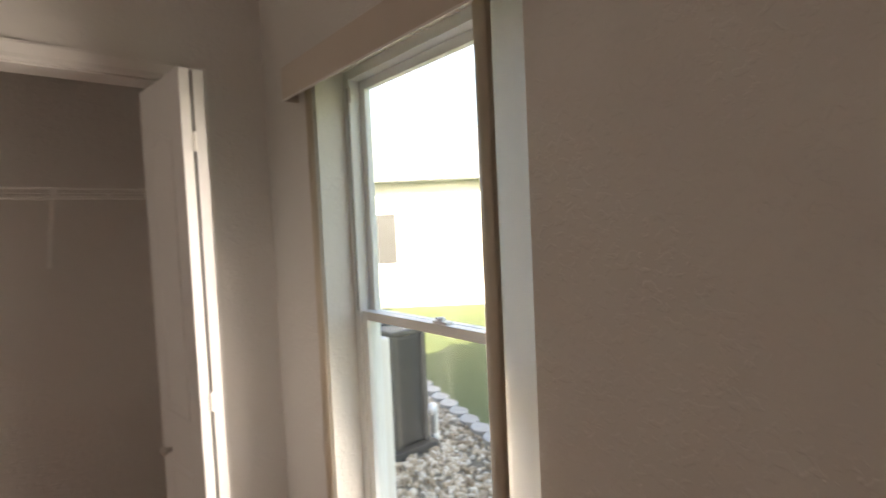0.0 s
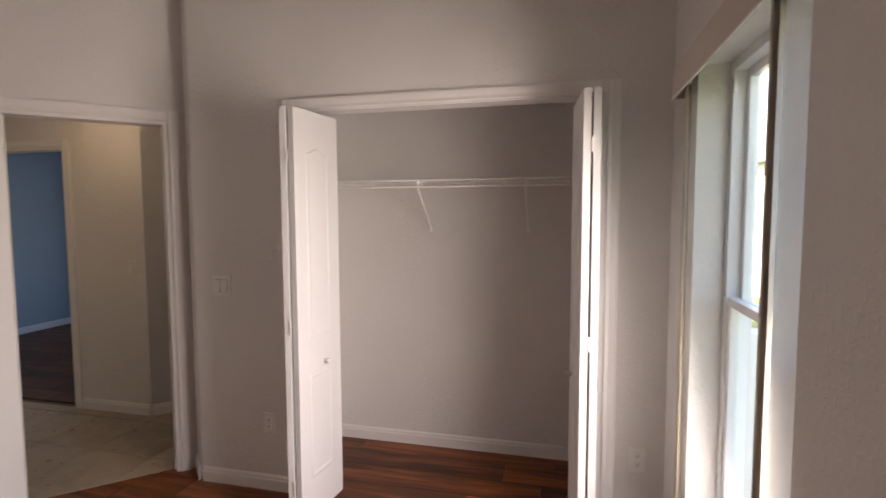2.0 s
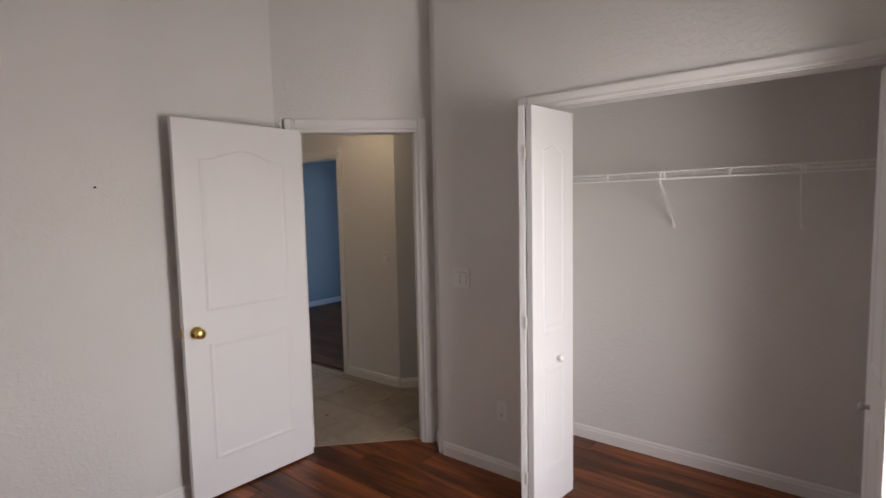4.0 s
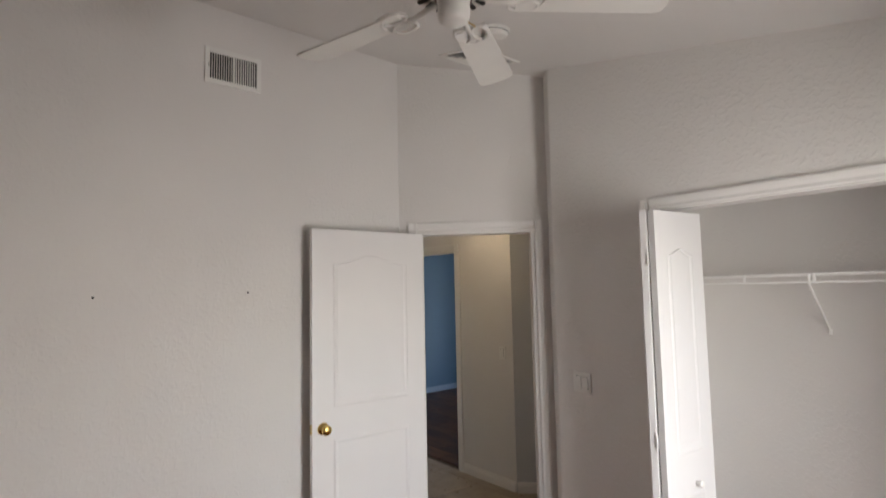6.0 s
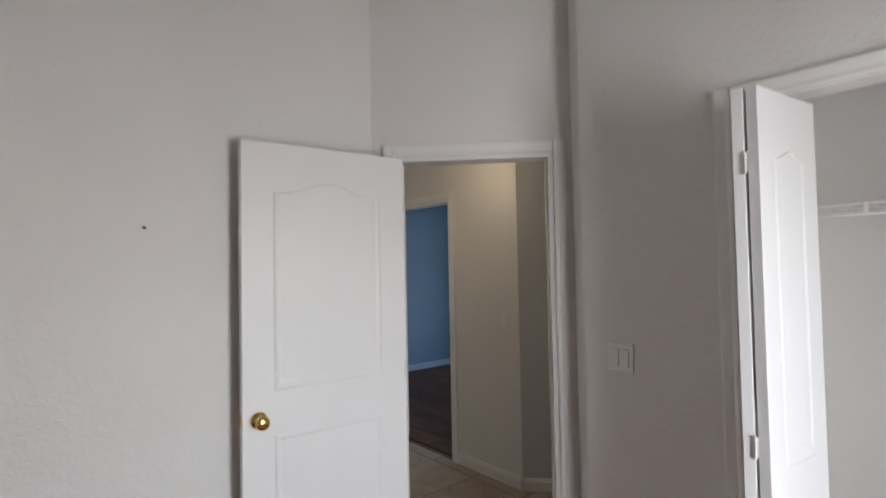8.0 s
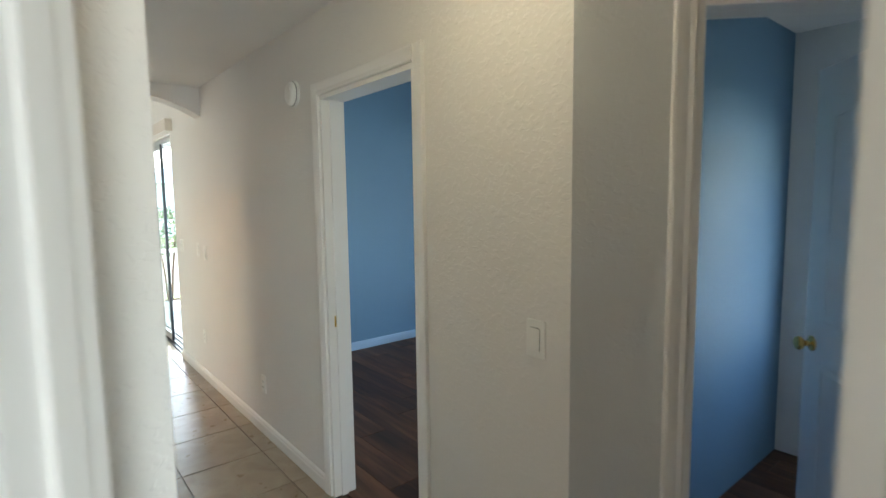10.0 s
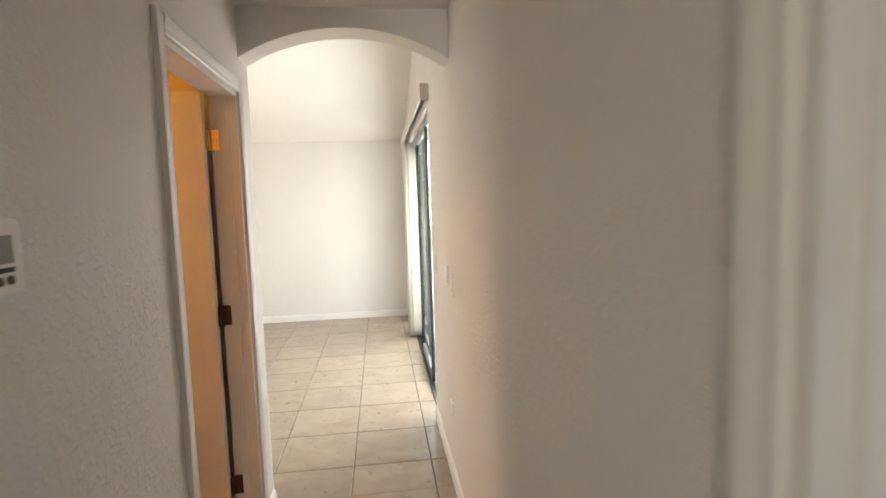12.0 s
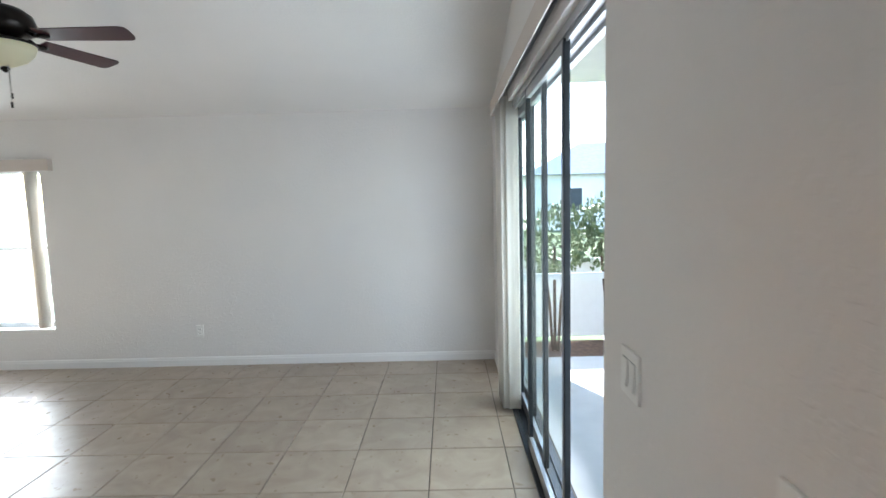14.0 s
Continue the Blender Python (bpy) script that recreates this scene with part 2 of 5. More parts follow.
ALUM = mat("grey_aluminium", (0.42, 0.43, 0.44), 0.35, 0.8, var=0.1, scale=14)
FAND = mat("fan_rosewood", (0.055, 0.016, 0.022), 0.3, var=0.35, scale=5)
FANBLK = mat("oil_rubbed_metal", (0.02, 0.016, 0.014), 0.3, 0.7, var=0.2, scale=20)
CREAM = vinyl("cream_glass", (0.85, 0.80, 0.58), 0.4)


def part(name, bm, material, parent=None, label="", smooth=False):
    me = bpy.data.meshes.new(name)
    bmesh.ops.recalc_face_normals(bm, faces=bm.faces)
    bm.to_mesh(me)
    bm.free()
    me.materials.append(material)
    if smooth:
        for p in me.polygons:
            p.use_smooth = True
    ob = new(name, me)
    if parent is not None:
        ob.parent = parent
    if label:
        ob["label"] = label
    return ob


def empty(name, m, label, category, group="", kind=""):
    ob = new(name)
    ob.empty_display_size = 0.05
    ob.matrix_world = m
    return tagged(ob, label, category, group, kind)


def add_box(bm, x0, x1, y0, y1, z0, z1, bevel=0.0, m=None):
    r = bmesh.ops.create_cube(bm, size=1.0)
    v = r["verts"]
    for p in v:
        p.co = Vector(((x0 + x1) / 2 + p.co.x * (x1 - x0), (y0 + y1) / 2 + p.co.y * (y1 - y0), (z0 + z1) / 2 + p.co.z * (z1 - z0)))
    if bevel:
        ed = list({e for p in v for e in p.link_edges})
        r2 = bmesh.ops.bevel(bm, geom=ed, offset=bevel, segments=2, affect='EDGES', profile=0.6)
        v = list({p for f in r2["faces"] for p in f.verts} | {p for p in v if p.is_valid})
    if m is not None:
        for p in v:
            p.co = m @ p.co
    return bm


def box_bm(*a, bevel=0.0):
    return add_box(bmesh.new(), *a, bevel=bevel)


def lathe(profile, steps=32, axis='Z', m=None, bm=None):
    """Turned body from (radius, height) pairs."""
    bm = bm or bmesh.new()
    rings = []
    for r, h in profile:
        ring = []
        for i in range(steps):
            a = 2 * math.pi * i / steps
            p = Vector((r * math.cos(a), r * math.sin(a), h))
            ring.append(bm.verts.new(m @ p if m is not None else p))
        rings.append(ring)
    for a, b in zip(rings, rings[1:]):
        for i in range(steps):
            bm.faces.new((a[i], a[(i + 1) % steps], b[(i + 1) % steps], b[i]))
    bm.faces.new(rings[0][::-1])
    bm.faces.new(rings[-1])
    return bm


def tube(points, r, sides=8, bm=None):
    """A round bar swept along points."""
    bm = bm or bmesh.new()
    pts = [Vector(p) for p in points]
    rings = []
    for i, p in enumerate(pts):
        d = (pts[min(i + 1, len(pts) - 1)] - pts[max(i - 1, 0)]).normalized()
        u = d.cross(Vector((0, 0, 1)) if abs(d.z) < 0.9 else Vector((1, 0, 0))).normalized()
        w = d.cross(u)
        rings.append([bm.verts.new(p + r * (math.cos(2 * math.pi * k / sides) * u + math.sin(2 * math.pi * k / sides) * w)) for k in range(sides)])
    for a, b in zip(rings, rings[1:]):
        for k in range(sides):
            bm.faces.new((a[k], a[(k + 1) % sides], b[(k + 1) % sides], b[k]))
    bm.faces.new(rings[0][::-1])
    bm.faces.new(rings[-1])
    return bm


def prism(pts, z0, z1, bm=None):
    bm = bm or bmesh.new()
    lo = [bm.verts.new((x, y, z0)) for x, y in pts]
    hi = [bm.verts.new((x, y, z1)) for x, y in pts]
    bm.faces.new(lo[::-1])
    bm.faces.new(hi)
    for i in range(len(pts)):
        j = (i + 1) % len(pts)
        bm.faces.new((lo[i], lo[j], hi[j], hi[i]))
    return bm


def wall(name, p0, p1, z1, thick, holes=(), material=WALL, label="", z0=0.0):
    """Upright wall from p0 to p1, its face on that line, its body to the left of the way. holes: (s0, s1, z0, z1)."""
    d = Vector((p1[0] - p0[0], p1[1] - p0[1]))
    length = d.length
    u = d / length
    nrm = Vector((-u.y, u.x))
    ss = sorted({0.0, length, *(h[0] for h in holes), *(h[1] for h in holes)})
    zs = sorted({z0, z1, *(h[2] for h in holes), *(h[3] for h in holes)})
    ss = [s for s in ss if -1e-6 <= s <= length + 1e-6]
    solid = {}
    for i in range(len(ss) - 1):
        for k in range(len(zs) - 1):
            cs, cz = (ss[i] + ss[i + 1]) / 2, (zs[k] + zs[k + 1]) / 2
            solid[i, k] = not any(h[0] < cs < h[1] and h[2] < cz < h[3] for h in holes)
    bm = bmesh.new()
    cache = {}

    def v(i, k, side):
        if (i, k, side) not in cache:
            q = Vector(p0) + u * ss[i] + nrm * (thick if side else 0.0)
            cache[i, k, side] = bm.verts.new((q.x, q.y, zs[k]))
        return cache[i, k, side]

    for (i, k), on in solid.items():
        if not on:
            continue
        bm.faces.new((v(i, k, 0), v(i + 1, k, 0), v(i + 1, k + 1, 0), v(i, k + 1, 0)))
        bm.faces.new((v(i, k, 1), v(i, k + 1, 1), v(i + 1, k + 1, 1), v(i + 1, k, 1)))
        for di, dk, a, b in ((-1, 0, (i, k), (i, k + 1)), (1, 0, (i + 1, k), (i + 1, k + 1)), (0, -1, (i, k), (i + 1, k)), (0, 1, (i, k + 1), (i + 1, k + 1))):
            if not solid.get((i + di, k + dk), False):
                bm.faces.new((v(*a, 0), v(*b, 0), v(*b, 1), v(*a, 1)))
    ob = part(name, bm, material)
    return tagged(ob, label or "off-white painted drywall with knock-down texture", "wall", kind="structure")

# ---- large structure ----
R2 = math.sqrt(0.5)
wall("wall_closet", (0, -0.02), (0, -2.48), 3.3, 0.11, [(0.62, 2.18, 0, 2.058)])
wall("wall_window", (0.95, -2.48), (-3.05, -2.48), 3.3, 0.2, [(1.38, 2.275, 0.36, 2.05)])
wall("wall_left", (-3.05, 0.806), (-0.566, 0.806), 3.45, 0.11)
wall("wall_back", (-3.05, -2.68), (-3.05, 0.916), 3.45, 0.11)
wall("wall_bedroom_door", (-0.566, 0.806), (0.12, 0.12), 3.45, 0.11, [(0.123, 0.875, 0, 2.052)])
_nose = [(0, -0.02)] + [(0.02 - 0.02 * math.cos(a), -0.02 + 0.028 * math.sin(a)) for a in (0.35, 0.7, 1.05, 1.4)]
tagged(part("wall_corner", prism(_nose + [(0.12, 0.12), (0.198, 0.198), (0.30, 0.10), (0.11, -0.02)], 0, 3.4), WALL), "rounded drywall corner beside the bedroom door", "wall", kind="structure")
wall("wall_closet_back", (0.73, -0.34), (0.73, -2.48), 2.6, 0.11)
wall("wall_closet_side", (0.11, -0.45), (0.73, -0.45), 2.6, 0.11)
wall("wall_hall_end", (1.64, 0.1), (0.3, 0.1), 2.6, 0.1)
wall("wall_hall_diagonal", (0.72, 1.02), (1.64, 0.1), 2.6, 0.11, [(0.315, 1.075, 0, 2.045)], SHADED, "drywall beside a second doorway, its shade painted in as grey")
wall("wall_hall_right", (0.72, 4.75), (0.72, 1.02), 3.1, 0.12, [(2.245, 3.02, 0, 2.045)])
wall("wall_living_right", (0.72, 9.1), (0.72, 4.75), 3.7, 0.2, [(0.55, 3.42, 0, 2.2)])
wall("wall_hall_left", (-0.24, 1.25), (-0.24, 4.75), 2.6, 0.11, [(0.80, 1.54, 0, 2.33), (2.48, 3.265, 0, 2.045)])
wall("wall_hall_nook", (-0.488, 0.884), (-0.488, 1.36), 2.6, 0.11)
wall("wall_hall_jog", (-0.488, 1.25), (-0.35, 1.25), 2.6, 0.11)
wall("wall_far", (-5.5, 9.1), (0.92, 9.1), 3.0, 0.2, [(0.75, 1.98, 0.38, 1.95)])
wall("wall_living_left", (-5.5, 4.64), (-5.5, 9.3), 3.7, 0.15)
wall("wall_living_near", (-0.31, 4.75), (-5.5, 4.75), 3.7, 0.11)
wall("wall_over_arch", (0.72, 4.75), (-0.31, 4.75), 3.7, 0.165, z0=2.44)

# arch across the end of the hall
_arc = []
_half, _rise, _spring = 0.48, 0.135, 2.215
_rad = (_half ** 2 + _rise ** 2) / (2 * _rise)
for i in range(25):
    x = -_half + 2 * _half * i / 24
    _arc.append((0.24 + x, _spring + math.sqrt(_rad ** 2 - x ** 2) - (_rad - _rise)))
_bm = bmesh.new()
_f = [_bm.verts.new((x, 4.585, z)) for x, z in _arc] + [_bm.verts.new((0.72, 4.585, 2.44)), _bm.verts.new((-0.24, 4.585, 2.44))]
_b = [_bm.verts.new((v.co.x, 4.75, v.co.z)) for v in _f]
_bm.faces.new(_f)
_bm.faces.new(_b[::-1])
for i in range(len(_f)):
    j = (i + 1) % len(_f)
    _bm.faces.new((_f[i], _f[j], _b[j], _b[i]))
tagged(part("wall_arch", _bm, WALL), "shallow drywall arch between hall and living room", "arch", kind="structure")

# blue room, bathroom, closets behind doors
wall("wall_blue_far", (0.84, 4.74), (3.88, 4.74), 3.1, 0.2, material=BLUE, label="blue painted bedroom wall")
# opening added out of view for the blue room lamp
wall("wall_blue_right", (3.88, 4.94), (3.88, 0.9), 3.1, 0.2, [(1.80, 3.0, 0.5, 2.0)], BLUE, "blue painted bedroom wall")
wall("wall_blue_near", (3.88, 1.3), (0.84, 1.3), 3.1, 0.1, material=BLUE, label="blue painted bedroom wall")
wall("wall_bath_far", (-2.3, 4.6), (-0.31, 4.6), 2.6, 0.04, material=BATH, label="bathroom wall with the lamp's warm tint painted in")
wall("wall_bath_near", (-0.31, 3.2), (-2.3, 3.2), 2.6, 0.1, material=BATH, label="bathroom wall with the lamp's warm tint painted in")
wall("wall_bath_left", (-2.3, 3.1), (-2.3, 4.64), 2.6, 0.1, material=BATH, label="bathroom wall with the lamp's warm tint painted in")
wall("wall_linen_far", (-1.0, 3.0), (-0.31, 3.0), 2.6, 0.1)
wall("wall_linen_near", (-0.31, 1.8), (-1.0, 1.8), 2.6, 0.1)
wall("wall_linen_back", (-1.0, 1.8), (-1.0, 3.0), 2.6, 0.1)
# end room walls share the grey that has shade painted into it
wall("wall_end_room_far", (0.9, 1.2), (3.0, 1.2), 2.6, 0.1, material=SHADED, label="wall of a dim end room, its dimness painted in as grey")
# the opening in the right wall is added for the fill lamp
wall("wall_end_room_right", (3.0, 1.3), (3.0, -0.6), 2.6, 0.1, [(0.55, 1.35, 0.75, 1.85)], material=SHADED, label="wall of a dim end room, its dimness painted in as grey")
wall("wall_end_room_near", (3.0, -0.6), (0.95, -0.6), 2.6, 0.1, material=SHADED, label="wall of a dim end room, its dimness painted in as grey")
wall("wall_end_room_left", (0.95, -0.7), (0.95, 0.0), 2.6, 0.1, material=SHADED, label="wall of a dim end room, its dimness painted in as grey")


def slab(name, pts, zf, thick, material, label, kind="structure", cat="ceiling"):
    """A slab over a plan outline; its underside height is zf(x, y)."""
    bm = bmesh.new()
    lo = [bm.verts.new((x, y, zf(x, y))) for x, y in pts]
    hi = [bm.verts.new((x, y, zf(x, y) + thick)) for x, y in pts]
    bm.faces.new(lo[::-1])
    bm.faces.new(hi)
    for i in range(len(pts)):
        j = (i + 1) % len(pts)
        bm.faces.new((lo[i], lo[j], hi[j], hi[i]))
    return tagged(part(name, bm, material), label, cat, kind=kind)


def bed_ceil(x, y):
    return 3.205 + 0.2189 * (y - 0.806)


def liv_ceil(x, y):
    return 2.375 + 0.25 * (9.1 - y)


slab("ceiling_bedroom", [(-3.1, -2.53), (0.05, -2.53), (0.05, 0.03), (0.15, 0.15), (-0.54, 0.85), (-3.1, 0.85)], bed_ceil, 0.1, CEIL, "sloping off-white textured bedroom ceiling")
slab("ceiling_closet", [(0.06, -2.53), (0.78, -2.53), (0.78, -0.40), (0.06, -0.40)], lambda x, y: 2.44, 0.1, CEIL, "flat white closet ceiling")
slab("ceiling_hall", [(-0.5, 0.90), (0.22, 0.18), (0.35, 0.05), (3.05, 0.05), (3.05, 1.25), (0.77, 1.25), (0.77, 4.62), (-0.29, 4.62), (-0.29, 1.3), (-0.5, 1.3)], lambda x, y: 2.44, 0.1, CEIL, "flat white textured hall ceiling")
slab("ceiling_end_room", [(0.9, -0.65), (3.05, -0.65), (3.05, 0.05), (0.9, 0.05)], lambda x, y: 2.44, 0.1, CEIL, "flat white ceiling of the end room")
slab("ceiling_living", [(-5.6, 4.6), (0.80, 4.6), (0.80, 9.2), (-5.6, 9.2)], liv_ceil, 0.1, CEIL, "sloping white living room ceiling")
slab("ceiling_blue_room", [(0.78, 1.25), (3.96, 1.25), (3.96, 4.83), (0.78, 4.83)], lambda x, y: 3.0, 0.1, CEIL, "flat white ceiling of the blue room")
slab("ceiling_bath", [(-2.35, 1.75), (-0.26, 1.75), (-0.26, 4.7), (-2.35, 4.7)], lambda x, y: 2.444, 0.1, CEIL, "flat white bathroom ceiling")

# ---- floors: base sheets; boards and tiles are at the end of the file ----
floor_bed = slab("floor_bedroom", [(-3.1, -2.53), (0.78, -2.53), (0.78, -0.4), (0.06, -0.05), (0.19, 0.15), (0.18, 0.16), (-0.54, 0.88), (-3.1, 0.85)], lambda x, y: -0.112, 0.1, SUBFL, "cherry-red laminate board floor of the bedroom", cat="floor")
floor_blue = slab("floor_blue_room", [(0.781, 1.25), (3.96, 1.25), (3.96, 4.83), (0.781, 4.83)], lambda x, y: -0.112, 0.1, SUBFL, "dark red-brown laminate floor of the blue room", cat="floor")
floor_tile = slab("floor_tile", [(-5.6, 4.7), (-0.4, 4.7), (-0.4, 3.1), (-2.4, 3.1), (-2.4, 1.7), (-0.56, 1.3), (-0.56, 0.89), (0.18, 0.16), (0.3, 0.05), (0.9, 0.0), (0.9, -0.65), (3.05, -0.65), (3.05, 1.25), (0.78, 1.25), (0.78, 4.75), (0.93, 4.75), (0.93, 9.2), (-5.6, 9.2)], lambda x, y: -0.108, 0.1, GROUT, "beige stone-look ceramic tile floor with dark grout", cat="floor")


# ---- trim ----
def local(p0, p1):
    """Frame along a wall face: x along, y out of the wall body into the room, z up."""
    d = Vector((p1[0] - p0[0], p1[1] - p0[1], 0)).normalized()
    out = Vector((d.y, -d.x, 0))
    m = Matrix((d.to_4d(), out.to_4d(), (0, 0, 1, 0), (0, 0, 0, 1))).transposed()
    m.translation = (p0[0], p0[1], 0)
    for i in range(3):
        m[3][i] = 0
    m[3][3] = 1
    return m


def moulding(bm, m, profile, a, b, along='s', at=0.0):
    """Sweep a (depth, width) profile from a to b. along 's': a horizontal board that starts at height at; 'z': an upright one at at."""
    ends = []
    for q in (a, b):
        ring = []
        for dep, wid in profile:
            p = Vector((q, dep, at + wid)) if along == 's' else Vector((at + wid, dep, q))
            ring.append(bm.verts.new(m @ p))
        ends.append(ring)
    n = len(profile)
    bm.faces.new(ends[0])
    bm.faces.new(ends[1][::-1])
    for i in range(n):
        j = (i + 1) % n
        bm.faces.new((ends[0][i], ends[0][j], ends[1][j], ends[1][i]))


BASE_P = [(0, 0), (0.014, 0), (0.014, 0.058), (0.010, 0.066), (0.010, 0.074), (0.004, 0.083), (0, 0.085)]
CAS_P = [(0, 0), (0.011, 0), (0.014, 0.006), (0.012, 0.020), (0.016, 0.036), (0.018, 0.050), (0.016, 0.058), (0, 0.058)]


def baseboard(p0, p1, runs, paint=TRIM, hue="white"):
    m = local(p0, p1)
    for a, b in runs:
        bm = bmesh.new()
        moulding(bm, m, BASE_P, a, b)
        tagged(part("baseboard", bm, paint), hue + " moulded baseboard at the foot of the wall", "baseboard", kind="structure")


def casing(name, p0, p1, s0, s1, top, label="white moulded door casing around the opening", jamb=0.11, cat="door frame", head=True):
    """Casing round an opening s0..s1 and the jamb that lines it."""
    m = local(p0, p1)
    th = empty(name, Matrix(), label, cat, kind="structure")
    for at, flip in ((s0 - 0.004, True), (s1 + 0.004, False)):
        bm = bmesh.new()
        prof = [(d, -w if flip else w) for d, w in CAS_P]
        moulding(bm, m, prof, 0, top + 0.062, 'z', at)
        part("side_casing", bm, TRIM, th)
    bm = bmesh.new()
    moulding(bm, m, CAS_P, s0 - 0.002, s1 + 0.002, 's', top + 0.004)
    part("head_casing", bm, TRIM, th)
    for a, b in ((s0, s0 + 0.018), (s1 - 0.018, s1)):
        bm = bmesh.new()
        add_box(bm, a, b, -jamb - 0.002, 0.001, 0, top, m=m)
        mid = a + 0.018 if a == s0 else a - 0.010
        add_box(bm, mid, mid + 0.010, -0.075, -0.040, 0, top - 0.018, m=m)
        part("jamb", bm, TRIM, th)
    bm = bmesh.new()
    add_box(bm, s0 + 0.018, s1 - 0.018, -jamb - 0.002, 0.001, top - (0.018 if head else 0.004), top, m=m)
    part("head_jamb", bm, TRIM, th)
    return th


D0, D1 = (-0.566, 0.806), (0.12, 0.12)
door_frame = casing("door_frame", D0, D1, 0.123, 0.875, 2.052, "white casing of the angled bedroom doorway")
casing("door_frame", (0.72, 4.75), (0.72, 1.02), 2.245, 3.02, 2.045, "white casing of the blue room doorway", 0.12)
casing("door_frame", (-0.24, 1.25), (-0.24, 4.75), 0.80, 1.54, 2.33, "white casing round a shut hall closet door")
casing("door_frame", (-0.24, 1.25), (-0.24, 4.75), 2.48, 3.265, 2.045, "white casing of the warm-lit bathroom doorway")
casing("door_frame", (0.72, 1.02), (1.64, 0.1), 0.315, 1.075, 2.045, "white casing of a second angled doorway")
closet_frame = casing("closet_frame", (0, -0.02), (0, -2.48), 0.62, 2.18, 2.058, "white casing round the bedroom closet", cat="closet frame", head=False)

baseboard((0, -0.02), (0, -2.48), [(0, 0.555), (2.245, 2.46)])
baseboard((0.73, -0.45), (0.73, -2.48), [(0, 2.03)])
baseboard((0.11, -0.45), (0.73, -0.45), [(0, 0.605)])
baseboard((0, -2.48), (-3.05, -2.48), [(0, 3.04)])
baseboard((0.73, -2.48), (0.11, -2.48), [(0.015, 0.6)])
baseboard((-3.05, 0.806), (-0.566, 0.806), [(0.015, 2.47)])
baseboard((-3.05, -2.48), (-3.05, 0.806), [(0, 3.28)])
baseboard((0.72, 4.75), (0.72, 1.02), [(0, 2.18), (3.085, 3.72)])
baseboard((0.72, 1.02), (1.64, 0.1), [(0.004, 0.25), (1.14, 1.29)])
baseboard((-0.24, 1.25), (-0.24, 4.75), [(0.0, 0.73), (1.61, 2.41), (3.33, 3.495)])
baseboard((0.72, 9.1), (0.72, 4.75), [(0.015, 0.545), (3.425, 4.35)])
baseboard((-5.5, 9.1), (0.72, 9.1), [(0, 6.22)])
baseboard((0.84, 4.74), (3.88, 4.74), [(0, 3.04)], BLUEB, "pale blue")
baseboard((3.88, 4.74), (3.88, 1.3), [(0.015, 3.43)], BLUEB, "pale blue")
_bm = bmesh.new()
moulding(_bm, local((0.12, 0.12), (0.0, 0.0)), BASE_P, 0.0, 0.172)
tagged(part("baseboard", _bm, TRIM), "white moulded baseboard at the foot of the wall", "baseboard", kind="structure")


# ---- doors ----
def arch_line(x0, x1, z, rise, n=14):
    return [(x0 + (x1 - x0) * i / n, z + rise * (0.5 - 0.5 * math.cos(2 * math.pi * i / n)) ** 1.3) for i in range(n + 1)]


def panel_ring(bm, outline, y, inner, depth, m, sgn):
    """A raised moulding ring round a panel: outline in x, z; steps in towards its middle."""
    cx = sum(p[0] for p in outline) / len(outline)
    cz = sum(p[1] for p in outline) / len(outline)
    w = max(p[0] for p in outline) - min(p[0] for p in outline)
    h = max(p[1] for p in outline) - min(p[1] for p in outline)
    rings = []
    for ins, dep in inner:
        rings.append([bm.verts.new(m @ Vector((cx + (x - cx) * (1 - 2 * ins / w), y + sgn * dep, cz + (z - cz) * (1 - 2 * ins / h)))) for x, z in outline])
    for a, b in zip(rings, rings[1:]):
        for i in range(len(outline)):
            j = (i + 1) % len(outline)
            bm.faces.new((a[i], a[j], b[j], b[i]))
    bm.faces.new(rings[-1])


def moulded_leaf(w, h, t=0.035, cols=1, split=0.92, edge=0.125):
    """Two-panel hollow door: arched upper panel, plain lower one, moulded on both faces. x across from the hinge, y through, z up."""
    bm = bmesh.new()
    add_box(bm, 0, w, -t / 2, t / 2, 0.0, h, bevel=0.0015)
    ident = Matrix()
    steps = [(0.0, 0.0006), (0.008, 0.0045), (0.018, 0.0045), (0.027, 0.001), (0.05, 0.0018)]
    for s in (-1, 1):
        up = [(edge, split + 0.10), (w - edge, split + 0.10)] + arch_line(w - edge, edge, h - 0.20, 0.055 * (w / 0.75))
        lo = [(edge, 0.20), (w - edge, 0.20), (w - edge, split - 0.07), (edge, split - 0.07)]
        panel_ring(bm, up, s * t / 2, steps, 0, ident, s)
        panel_ring(bm, lo, s * t / 2, steps, 0, ident, s)
    return bm


def knob_bm(side):
    m = Matrix.Rotation(radians(90 if side < 0 else -90), 4, 'X')
    return lathe([(0.001, 0.0), (0.032, 0.0), (0.033, 0.004), (0.026, 0.009), (0.013, 0.012), (0.011, 0.026), (0.016, 0.032), (0.026, 0.040), (0.0285, 0.050), (0.026, 0.059), (0.018, 0.064), (0.008, 0.0655), (0.001, 0.066)], 28, m=m)


def hinge_bm():
    bm = tube([(0, 0, -0.045), (0, 0, 0.045)], 0.0055, 10)
    add_box(bm, 0.0, 0.030, -0.0015, 0.0015, -0.044, 0.044)
    add_box(bm, -0.0015, 0.0015, 0.0, 0.030, -0.044, 0.044)
    lathe([(0.001, 0.045), (0.0065, 0.045), (0.0065, 0.048), (0.003, 0.052), (0.001, 0.053)], 10, bm=bm)
    return bm


